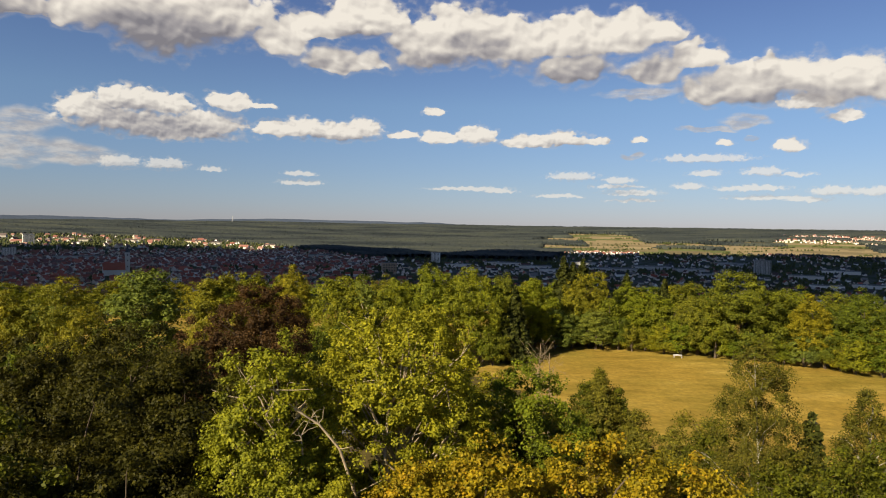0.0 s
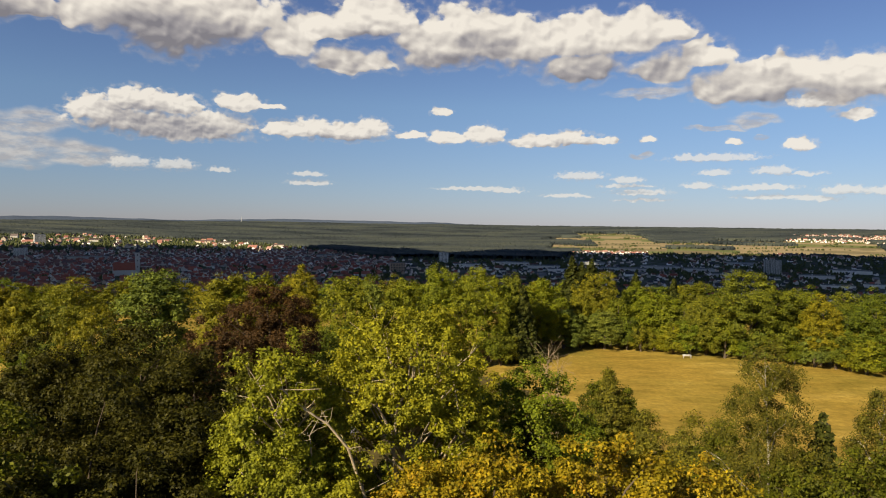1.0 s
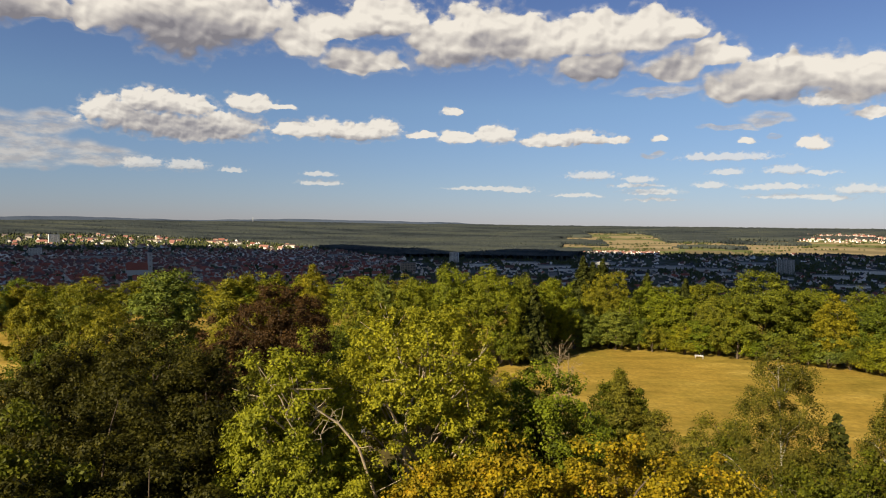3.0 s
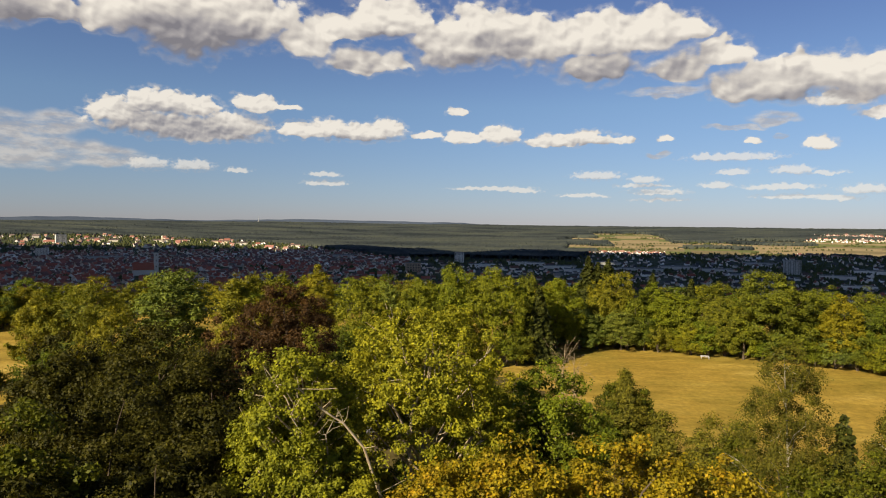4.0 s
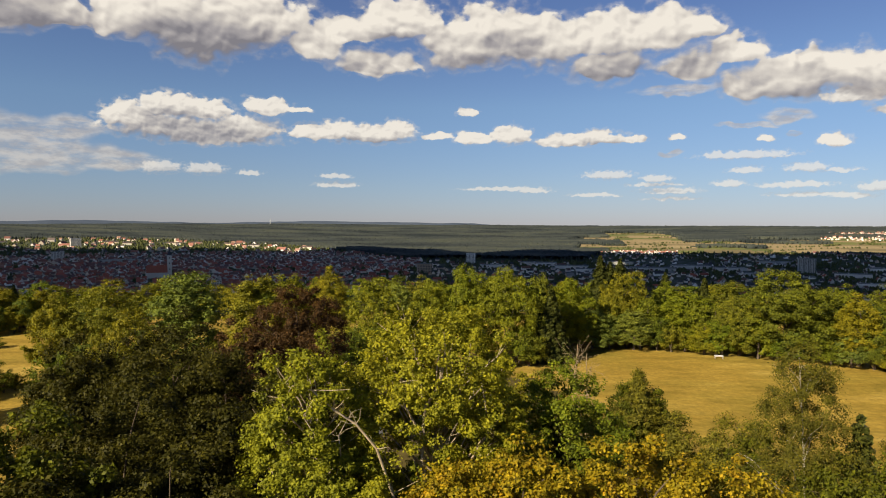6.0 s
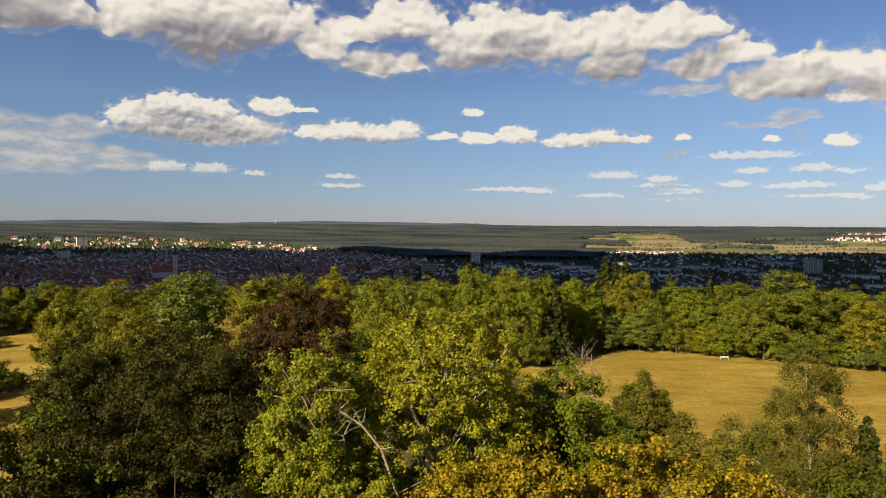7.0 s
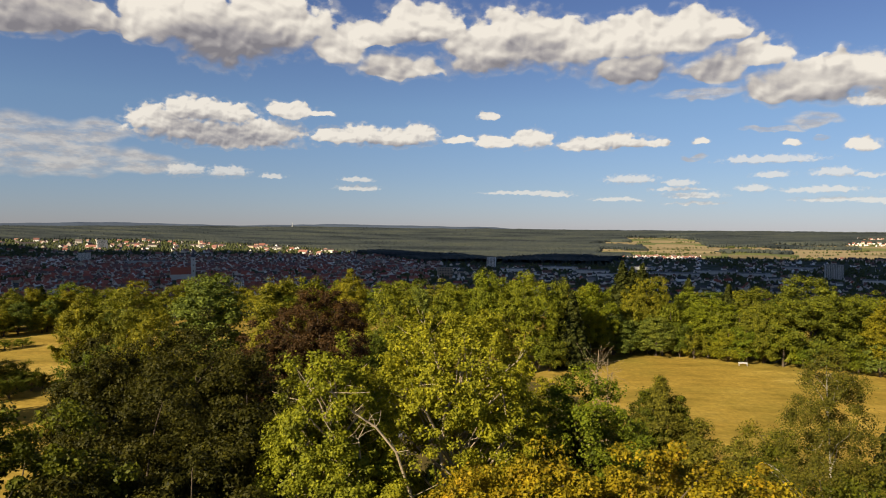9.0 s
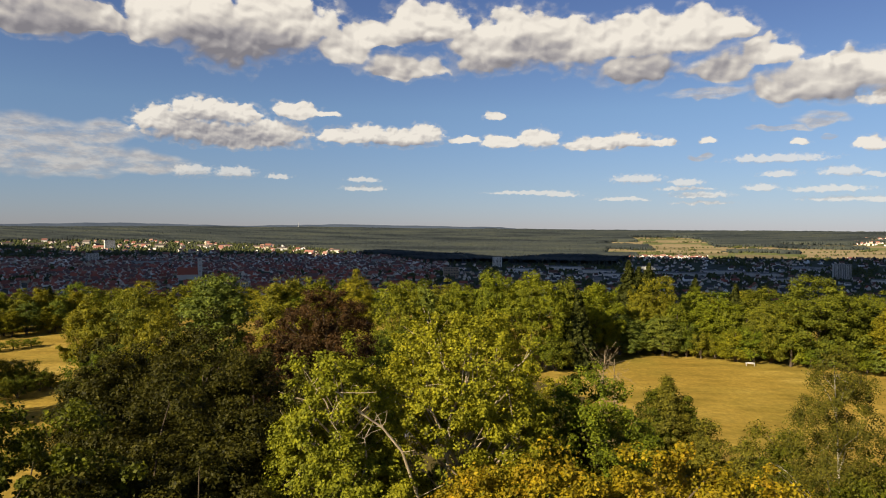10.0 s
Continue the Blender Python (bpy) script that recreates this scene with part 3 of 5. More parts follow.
def leaves_mesh(name, centres, outward, sizes, rng, mat, long=1.5, droop=0.0, fine=False, jitter=0.5):
    """One folded rhombus, or for fine foliage one pointed blade, for each leaf spray, turned mostly outward and up."""
    n = len(centres)
    normal = outward * 0.9 + rng.normal(size=(n, 3)) * jitter + np.array((0, 0, 0.25))
    normal /= np.linalg.norm(normal, axis=1)[:, None] + 1e-9
    axis = rng.normal(size=(n, 3)) + np.array((0, 0, -droop))
    axis -= normal * (axis * normal).sum(1)[:, None]
    axis /= np.linalg.norm(axis, axis=1)[:, None] + 1e-9
    side = np.cross(normal, axis)
    s = sizes[:, None]
    fold = normal * s * rng.uniform(-0.22, 0.05, size=(n, 1))
    tip = centres + axis * s * long * 0.5 + fold
    tail = centres - axis * s * long * 0.5 + fold
    left = centres + side * s * 0.5
    right = centres - side * s * 0.5
    if fine:
        corners = (left - axis * s * 0.3, right - axis * s * 0.3, tip)
    else:
        corners = (tail, right, tip, left)
    verts = np.stack(corners, axis=1).reshape(-1, 3)
    faces = np.arange(len(corners) * n, dtype=np.int32).reshape(-1, len(corners))
    return mesh_from(name, verts, faces, [mat])


def crown_clumps(rng, count, base, top, radius, shape, lobes, bare=False, mass=2.0, gaps=True):
    """Centres of leaf clumps inside the outline of a crown."""
    mid, half = 0.5 * (base + top), 0.5 * (top - base)
    seed = rng.uniform(0, 50)
    found = []
    while len(found) < count:
        d = rng.normal(size=3)
        d /= np.linalg.norm(d)
        if d[2] < -0.7:
            continue
        k = rng.uniform(0.62, 1.0) ** 0.6 if rng.uniform() < 0.78 else rng.uniform(0.2, 0.62)
        wave = 1.0 + lobes * noise.noise((d[0] * 1.7 + seed, d[1] * 1.7, d[2] * 1.7))
        p = d * k * wave * np.array((radius, radius, half)) + np.array((0, 0, mid))
        if gaps and noise.noise((p[0] / mass + seed, p[1] / mass, p[2] / mass * 1.05)) < rng.uniform(-0.36, -0.08) and k > 0.55 and p[2] > base + 0.38 * (top - base):
            continue
        u = (p[2] - base) / (top - base)
        if shape == "cone":
            w = max(0.05, 1.0 - u)
            p[:2] *= w * 1.25
        elif shape == "egg":
            p[:2] *= 1.12 - 0.5 * max(0.0, u)
        elif shape == "spire":
            p[:2] *= 1.25 - 1.0 * max(0.0, u)
        elif shape == "dome":
            p[2] = base + (p[2] - base) * (0.75 + 0.25 * (1 - min(1.0, (p[0] ** 2 + p[1] ** 2) / radius ** 2)))
        if bare and u < 0.40 and abs(p[0] + 0.12 * radius) < 0.17 * radius and p[1] < 0.7 * radius:
            continue
        found.append((p, d))
    return found


def tree(name, seed, tall, base, radius, leaf_mat, bark, clumps=80, per=200, clump=0.9, leaf=0.22, shape="round",
         lobes=0.35, limbs=18, stem=0.22, lean=(0, 0), droop=0.0, flat=0.84, top_stem=0.8, twigs=0, open_low=1.0, bare=False, boughs=(), fine=False, gaps=True):
    """A tree at the origin: a tapered trunk with limbs, and a crown of leaf sprays in clumps."""
    rng = np.random.default_rng(seed)
    thing = new(name)
    lump = crown_clumps(rng, clumps, base, tall - clump * 0.55, max(0.3, radius - clump * 0.6), shape, lobes, bare, clump * 2.4, gaps)
    lean = np.array((*lean, 0.0))
    bend = rng.normal(size=2) * tall * 0.015

    def axis_at(z):
        u = z / tall
        return np.array((bend[0] * math.sin(u * 4), bend[1] * math.sin(u * 3.1), z)) + lean * u * u

    zs = np.linspace(-0.3, tall * top_stem, 9)
    tubes = [([axis_at(z) for z in zs], [max(0.02, stem * (1 - 0.88 * i / 8) * (1.25 if i == 0 else 1)) for i in range(9)], 8)]
    order = rng.permutation(len(lump))[:limbs]
    for i in order:
        p = lump[i][0] + lean * (lump[i][0][2] / tall) ** 2
        z0 = max(base * 0.45, p[2] - np.hypot(p[0], p[1]) * rng.uniform(0.7, 1.3) - 0.4)
        z0 = min(z0, tall * top_stem * 0.95)
        a = axis_at(z0)
        m1 = a * 0.62 + p * 0.38 + np.array((*rng.normal(size=2) * 0.18, 0.25))
        m2 = a * 0.25 + p * 0.75 + np.array((*rng.normal(size=2) * 0.22, 0.30))
        r0 = stem * 0.42 * (1 - 0.6 * z0 / tall)
        tubes.append(([a, m1, m2, p], [r0, r0 * 0.7, r0 * 0.42, 0.012], 5))
        for _ in range(twigs):
            q = p + rng.normal(size=3) * clump * 0.7
            tubes.append(([m2, 0.5 * (m2 + q) + rng.normal(size=3) * 0.08, q], [r0 * 0.35, r0 * 0.22, 0.01], 4))
    for path, thick in boughs:
        n = len(path) - 1
        tubes.append((path, [thick * (1 - 0.75 * i / n) for i in range(n + 1)], 7))
        for i in range(1, n + 1):
            for _ in range(3):
                a = np.array(path[i], dtype=float)
                b = a + rng.normal(size=3) * np.array((0.5, 0.3, 0.45)) + np.array((0, 0, 0.35))
                tubes.append(([a, 0.5 * (a + b) + rng.normal(size=3) * 0.08, b], [thick * 0.3, thick * 0.18, 0.01], 4))
    part("trunk", tubes_mesh("trunk", tubes, bark), None, thing)
    if per:
        cs, outs, ss = [], [], []
        for p, d in lump:
            k = int(per * rng.uniform(0.6, 1.3) * (open_low if (p[2] - base) < 0.4 * (tall - base) else 1.0))
            v = rng.normal(size=(k, 3))
            v /= np.linalg.norm(v, axis=1)[:, None] + 1e-9
            v *= rng.uniform(0.0, 1.0, size=(k, 1)) ** 0.5
            size = clump * rng.uniform(0.55, 1.45)
            off = v * size * np.array((0.92, 0.92, flat * 0.8))
            off[:, 2] -= droop * size * rng.uniform(0, 1.6, size=k) ** 2
            cs.append(p + off + lean * (p[2] / tall) ** 2)
            outs.append(v * 0.85 + d * 0.40)
            ss.append(leaf * rng.uniform(0.6, 1.35, size=k))
        part("crown", leaves_mesh("crown", np.concatenate(cs), np.concatenate(outs), np.concatenate(ss), rng, leaf_mat, droop=droop, fine=fine), None, thing)
    return thing


def stand(thing, az, dist, turn=0.0, scale=(1, 1, 1), sink=0.0):
    p = spot(az, dist)
    thing.matrix_basis = pose(p.x, p.y, terrain(p.x, p.y) - sink, 0, 0, turn) @ Matrix.Diagonal((*scale, 1))
    return thing


# ---- trees close below the look-out ----
def limb_path(az, dist, points):
    """A limb by bearing, distance and degrees below eye level, seen from the foot of its tree."""
    foot = spot(az, dist)
    out = []
    for a, d, drop in points:
        p = spot(a, d, height_at(a, d, drop)) - foot
        out.append((p.x, p.y, p.z))
    return out


ASH_FORK = [(limb_path(-3.6, 35, ((-3.9, 33.6, 24.5), (-4.3, 33.2, 22.3), (-4.7, 33.0, 19.2), (-4.9, 32.9, 17.6), (-6.1, 32.8, 15.6), (-6.9, 32.8, 13.6))), 0.15),
            (limb_path(-3.6, 35, ((-4.7, 33.1, 18.2), (-4.4, 33.2, 15.6), (-3.2, 33.2, 13.8), (-3.0, 33.4, 12.2))), 0.10),
            (limb_path(-3.6, 35, ((-1.2, 34.5, 21.0), (1.1, 33.4, 17.5), (0.8, 33.2, 15.0), (0.2, 33.4, 12.2))), 0.08)]
ash = tree("ash_tree", 11, 19.7, 8.6, 5.4, LEAF_ASH, BARK_PALE, lobes=0.22, clumps=900, per=118, clump=0.48, leaf=0.097, limbs=60, stem=0.24, twigs=2, top_stem=0.72, open_low=0.85, bare=True, boughs=ASH_FORK)
tagged(stand(ash, -3.6, 35), "tall yellow-green ash tree with pale bare limbs", "tree")
ASH_LIMB = [(limb_path(-13.6, 31, ((-6.0, 30.1, 24.5), (-6.5, 29.9, 22.7), (-7.9, 29.5, 19.1), (-9.7, 29.3, 17.1), (-11.6, 29.1, 15.9), (-13.5, 29.1, 14.2), (-15.8, 29.3, 13.6))), 0.085),
            (limb_path(-13.6, 31, ((-11.6, 29.6, 25.0), (-11.8, 29.3, 22.5), (-12.6, 29.1, 20.2), (-12.8, 29.0, 18.5), (-14.2, 29.0, 16.4))), 0.06),
            (limb_path(-13.6, 31, ((-11.8, 29.3, 22.6), (-11.0, 29.1, 19.7), (-11.2, 29.1, 18.0), (-10.4, 29.3, 16.6))), 0.05)]
ash2 = tree("ash_tree", 12, 18.5, 6.5, 4.4, LEAF_ASH_SHADE, BARK_PALE, clumps=560, per=115, clump=0.48, leaf=0.099, limbs=50, open_low=0.6, stem=0.22, twigs=2, shape="egg", boughs=ASH_LIMB)
tagged(stand(ash2, -14.2, 31.5), "leaning ash tree, leaves coloured darker for shade, with forked pale stems", "tree")
ash4 = tree("ash_tree", 14, 13.6, 5.0, 2.4, LEAF_ASH, BARK_PALE, clumps=180, per=125, clump=0.42, leaf=0.090, limbs=18, stem=0.12, shape="egg")
tagged(stand(ash4, -8.9, 27.5), "young yellow-green ash tree under taller ones", "tree")
ash6 = tree("ash_tree", 16, 12.8, 5.0, 2.2, LEAF_ASH, BARK_PALE, clumps=150, per=120, clump=0.42, leaf=0.090, limbs=14, stem=0.12, shape="egg")
tagged(stand(ash6, -9.2, 29.0), "young yellow-green ash tree under taller ones", "tree")
ash7 = tree("ash_tree", 17, 13.0, 5.0, 2.2, LEAF_ASH, BARK_PALE, clumps=150, per=115, clump=0.42, leaf=0.090, limbs=14, stem=0.12, shape="egg")
tagged(stand(ash7, -1.3, 28.5), "young yellow-green ash tree under taller ones", "tree")
ash5 = tree("ash_tree", 15, 13.6, 5.0, 2.2, LEAF_ASH_SHADE, BARK_PALE, clumps=150, per=120, clump=0.42, leaf=0.090, limbs=14, stem=0.12, shape="egg")
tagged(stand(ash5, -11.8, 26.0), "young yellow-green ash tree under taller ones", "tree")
ash3 = tree("ash_tree", 13, 16.4, 6.0, 3.5, LEAF_ASH_GREEN, BARK_PALE, clumps=340, per=120, clump=0.55, leaf=0.100, gaps=False, limbs=26, stem=0.18)
tagged(stand(ash3, 7.2, 37), "smaller green ash tree beside the dry meadow", "tree")

for i, (az, dist, tall, radius) in enumerate(((4.8, 25, 16.1, 4.2), (14.2, 26, 16.6, 4.6), (22.0, 27, 15.4, 3.8), (-1.6, 25, 15.6, 3.3), (30.6, 25, 15.0, 1.9), (10.0, 21, 15.0, 3.6), (18.5, 22, 15.6, 3.4))):
    t = tree("chestnut_tree", 21 + i, tall, 6.0, radius, LEAF_CHESTNUT, BARK, clumps=int(105 * radius), per=135, clump=0.52, leaf=0.095, gaps=False, limbs=16, stem=0.28, shape="dome", lobes=0.14)
    tagged(stand(t, az, dist), "horse chestnut tree turning yellow and rust in early autumn", "tree", "chestnut trees below the look-out")

birch = tree("birch_tree", 31, 18.0, 4.0, 4.7, LEAF_BIRCH, BARK_BIRCH, clumps=300, per=130, clump=0.54, leaf=0.088, fine=True, limbs=16, stem=0.125, shape="spire", droop=0.45, top_stem=0.88, twigs=1)
tagged(stand(birch, 25.8, 46), "slender birch tree with white bark and thin drooping foliage", "tree")
birch2 = tree("birch_tree", 32, 15.2, 5.0, 3.4, LEAF_BIRCH, BARK_BIRCH, clumps=200, per=160, clump=0.50, leaf=0.088, fine=True, limbs=26, stem=0.17, shape="spire", droop=0.45, top_stem=0.88)
tagged(stand(birch2, 33.2, 45), "young birch tree with white stem at the meadow", "tree")
sallow = tree("willow_tree", 33, 11.9, 0.2, 5.4, LEAF_SALLOW, BARK, clumps=460, per=120, clump=0.50, leaf=0.11, fine=True, gaps=False, limbs=14, stem=0.14, shape="cone", lobes=0.12, top_stem=0.9)
tagged(stand(sallow, 13.6, 60), "dull green upright sallow bush at the meadow edge", "tree")
for i, (az, dist, tall, radius) in enumerate(((17.3, 55, 9.4, 2.2), (20.6, 52, 10.2, 2.6), (23.0, 50, 11.0, 2.6), (28.0, 47, 10.8, 2.8), (31.0, 40, 11.6, 2.6), (10.6, 50, 11.3, 2.2), (27.0, 43, 10.6, 2.4), (35.5, 42, 11.5, 3.0), (31.8, 37, 14.2, 3.0), (35.0, 38, 14.0, 3.0), (28.4, 36, 11.6, 2.4), (12.5, 60, 10.4, 2.3), (14.9, 61, 10.0, 2.1))):
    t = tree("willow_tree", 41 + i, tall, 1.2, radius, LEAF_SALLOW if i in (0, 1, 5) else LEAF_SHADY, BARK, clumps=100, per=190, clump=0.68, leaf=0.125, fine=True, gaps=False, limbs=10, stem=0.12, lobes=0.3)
    tagged(stand(t, az, dist), "dense green sallow bush in the thicket", "tree", "thicket before the meadow")


def spruce(name, seed, tall, radius, tiers=16, per=170):
    """A conifer: a straight stem and tiers of drooping needle boughs."""
    rng = np.random.default_rng(seed)
    thing = new(name)
    tubes = [([(0, 0, -0.3), (0, 0, tall * 0.5), (0, 0, tall * 0.98)], [tall * 0.014, tall * 0.008, 0.01], 6)]
    cs, outs, ss = [], [], []
    for i in range(tiers):
        u = (i + 0.5) / tiers
        z = tall * (0.08 + 0.9 * u)
        r = radius * (1 - u) ** 0.8 + 0.12
        boughs = max(4, int(9 * (1 - u)) + 3)
        for b in range(boughs):
            a = 2 * math.pi * (b + rng.uniform(-0.3, 0.3)) / boughs
            rr = r * rng.uniform(0.7, 1.1)
            k = max(6, int(per * (rr / radius) / boughs * 2.2))
            w = rng.uniform(0.1, 1.0, size=k)
            spread = rng.normal(size=k) * 0.16 * rr * (1.1 - w * 0.6)
            x = np.cos(a) * w * rr - np.sin(a) * spread
            y = np.sin(a) * w * rr + np.cos(a) * spread
            zz = z - 0.28 * rr * w ** 1.5 + rng.normal(size=k) * 0.10
            cs.append(np.stack((x, y, zz), 1))
            outs.append(np.tile((math.cos(a) * 0.6, math.sin(a) * 0.6, 0.5), (k, 1)))
            ss.append(rng.uniform(0.6, 1.3, size=k) * (0.16 + radius * 0.05))
            tubes.append(([(0, 0, z), (math.cos(a) * rr * 0.9, math.sin(a) * rr * 0.9, z - 0.24 * rr)], [0.03, 0.01], 3))
    part("trunk", tubes_mesh("trunk", tubes, BARK), None, thing)
    part("crown", leaves_mesh("crown", np.concatenate(cs), np.concatenate(outs), np.concatenate(ss), rng, NEEDLES, long=1.9), None, thing)
    return thing


tagged(stand(spruce("spruce_tree", 51, 12.6, 2.5, 20, 240), 29.6, 48), "small dark green spruce tree among birches", "tree")

# undergrowth behind the ash trees
for i, (az, dist, drop, radius) in enumerate(((-12.0, 48, 12.5, 3.0), (-9.6, 84, 8.4, 4.0), (-6.0, 88, 8.8, 4.0), (-2.0, 60, 11.5, 3.2), (1.5, 54, 12.0, 3.0), (4.5, 58, 11.5, 3.0),
                                              (-10.5, 40, 17.0, 2.4), (-1.0, 43, 17.5, 2.4), (2.8, 40, 17.5, 2.2), (7.5, 36, 17.5, 2.2), (-17.5, 52, 11.0, 3.0), (-4.8, 52, 19.5, 1.8), (-7.6, 43, 19.3, 2.2), (-3.4, 41, 18.8, 2.0), (-5.6, 38, 21.0, 2.0))):
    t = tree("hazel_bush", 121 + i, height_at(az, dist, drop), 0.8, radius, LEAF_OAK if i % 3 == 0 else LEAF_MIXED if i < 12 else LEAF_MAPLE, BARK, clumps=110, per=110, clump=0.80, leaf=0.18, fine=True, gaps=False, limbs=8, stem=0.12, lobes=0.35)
    tagged(stand(t, az, dist), "green hazel bush in the undergrowth", "shrub", "undergrowth behind the ash trees")

# the dark oaks under the look-out
for i, (az, dist, tall, base, radius) in enumerate((
        (-25.3, 46, 17.9, 4, 4.6), (-30.5, 49, 16.6, 4, 4.2), (-21.2, 44, 16.4, 4, 3.4), (-28.5, 37, 15.9, 3, 4.2),
        (-22.5, 35, 15.3, 3, 3.6), (-33.2, 50, 15.4, 3, 3.0), (-26.0, 29, 14.4, 2, 3.6), (-30.5, 30, 15.0, 2, 3.4), (-20.9, 29, 12.6, 2, 2.4),
        (-31.0, 58, 12.6, 0.5, 4.2), (-27.5, 60, 13.4, 0.5, 4.2), (-23.5, 57, 13.0, 0.5, 3.8), (-33.0, 62, 11.8, 0.5, 3.0), (-36.0, 26, 12.0, 1, 3.0), (-39.6, 27, 13.0, 1, 3.2))):
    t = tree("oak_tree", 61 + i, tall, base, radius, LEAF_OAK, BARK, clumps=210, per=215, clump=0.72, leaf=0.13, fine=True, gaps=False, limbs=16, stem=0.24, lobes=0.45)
    tagged(stand(t, az, dist), "dark green oak tree with a dense rounded crown", "tree", "oaks below the look-out")
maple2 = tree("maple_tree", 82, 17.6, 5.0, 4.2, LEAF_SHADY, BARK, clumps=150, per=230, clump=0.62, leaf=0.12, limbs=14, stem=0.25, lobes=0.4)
tagged(stand(maple2, -41.2, 31), "green maple tree with broad layered leaves", "tree")
# dark oak leaf colour stands in for the deep shade below the maple
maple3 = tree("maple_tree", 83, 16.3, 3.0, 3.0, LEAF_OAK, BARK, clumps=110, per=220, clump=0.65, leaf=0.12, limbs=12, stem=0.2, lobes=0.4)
tagged(stand(maple3, -34.0, 25), "dark green maple tree, deep shade put into its leaf colour", "tree")
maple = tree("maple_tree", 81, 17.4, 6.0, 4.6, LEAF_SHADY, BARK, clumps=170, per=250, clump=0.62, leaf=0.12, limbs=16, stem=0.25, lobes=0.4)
tagged(stand(maple, -37.8, 31), "green maple tree with broad layered leaves", "tree")

beech = tree("copper_beech", 91, 18.2, 4.0, 6.6, LEAF_COPPER, BARK, clumps=340, per=190, clump=0.85, leaf=0.16, fine=True, limbs=22, stem=0.36, shape="dome", lobes=0.25)
tagged(stand(beech, -15.4, 74), "copper beech tree with dark purple-brown foliage", "tree")
beech2 = tree("copper_beech", 92, 15.0, 3.0, 4.0, LEAF_COPPER, BARK, clumps=150, per=180, clump=0.8, leaf=0.16, fine=True, limbs=14, stem=0.25, shape="dome", lobes=0.25)
tagged(stand(beech2, -20.3, 66), "smaller copper beech tree with dark brown foliage", "tree")

# a dead shrub, bare and pale
for i, (az, dist, tall) in enumerate(((8.5, 57, 14.6), (9.4, 58, 13.6))):
    t = tree("dead_shrub", 95 + i, tall, 3.0, 1.6, LEAF_OAK, TWIGS, clumps=46, per=0, clump=1.2, limbs=44, stem=0.13, shape="egg", top_stem=0.95, twigs=5)
    tagged(stand(t, az, dist), "leafless dead shrub with pale dry branches", "shrub")

# ---- the wood beyond the meadow ----
PROTO = []
for i, (mat, shape, lobes, wide, n) in enumerate(((LEAF_MIXED, "round", 0.4, 7.5, 260), (LEAF_LIME, "round", 0.35, 8.0, 280), (LEAF_MIXED, "egg", 0.35, 5.0, 170), (LEAF_LIME, "round", 0.35, 5.0, 170),
                                                  (LEAF_GREY, "egg", 0.3, 5.0, 170), (LEAF_LIME, "egg", 0.4, 4.5, 160), (LEAF_MIXED, "egg", 0.5, 4.5, 160))):
    PROTO.append((tree("broadleaf_tree", 101 + i, 15.0, 0.2, wide, mat, BARK, clumps=int(n * 1.9), per=85, clump=0.82, leaf=0.22, fine=True, limbs=10, stem=0.25, shape=shape, lobes=lobes), wide, 15.0))
for i, (mat, shape, wide, tall) in enumerate(((LEAF_MIXED, "round", 5.0, 15.0), (LEAF_MIXED, "egg", 5.0, 15.0), (LEAF_LIME, "egg", 5.0, 15.0), (LEAF_MIXED, "round", 3.0, 6.0), (LEAF_GREY, "round", 3.0, 6.0), (LEAF_LIME, "egg", 2.6, 6.5))):
    PROTO.append((tree("broadleaf_tree", 141 + i, tall, 0.0 if tall < 10 else 0.5, wide, mat, BARK, clumps=130 if tall > 10 else 80, per=90, clump=1.05 if tall > 10 else 0.7, leaf=0.27 if tall > 10 else 0.17, fine=True,
                       limbs=6, stem=0.2, shape=shape, lobes=0.4), wide, tall))
used = set()
WOOD_LABEL = ("green broadleaf tree in the belt round the meadow", "broad-crowned green tree in the belt of woodland", "upright green tree with an oval crown",
              "bright yellow-green lime tree", "grey-green willow tree with soft foliage", "spreading yellow-green lime tree", "dark green tree with an uneven crown",
              "green tree at the back of the woodland belt", "tall green tree at the back of the woodland belt", "yellow-green tree at the back of the woodland belt",
              "green bush on the edge of the meadow", "grey-green bush on the edge of the meadow", "yellow-green bush on the edge of the meadow")


def wood_tree(kind, az, dist, tall, radius, turn):
    proto, wide, high = PROTO[kind]
    scale = (radius / wide, radius / wide, tall / high)
    if kind not in used:
        used.add(kind)
        t = stand(proto, az, dist, turn, scale)
    else:
        p = spot(az, dist)
        t = copy_thing(proto, Matrix())
        t.matrix_basis = pose(p.x, p.y, terrain(p.x, p.y), 0, 0, turn) @ Matrix.Diagonal((*scale, 1))
    return tagged(t, WOOD_LABEL[kind], "tree", "trees round the meadow")


# kind, bearing, distance, degrees below eye level of the top, radius
# BELT_SHADE: unseen trees, added left of the view to shade the meadow
BELT_SHADE = [(0, -46.5, 112, 4.0, 5.5), (2, -49.0, 122, 4.2, 5.0), (6, -47.5, 136, 4.4, 5.0), (0, -45.5, 96, 5.0, 4.5)]
BELT_WEST = [
    (4, -24.3, 112, 3.7, 8.0), (0, -30.2, 116, 5.0, 7.0), (2, -33.5, 118, 5.1, 4.5), (6, -18.6, 108, 4.5, 6.0),
    (5, -16.0, 118, 4.0, 5.0), (2, -12.7, 132, 3.5, 5.0), (3, -9.0, 98, 4.5, 4.6), (4, -6.6, 105, 4.7, 3.6),
    (3, -4.0, 102, 4.6, 4.0), (6, -1.2, 116, 3.6, 4.0), (1, 2.4, 116, 3.6, 6.2), (0, -28.5, 84, 7.0, 5.0),
]
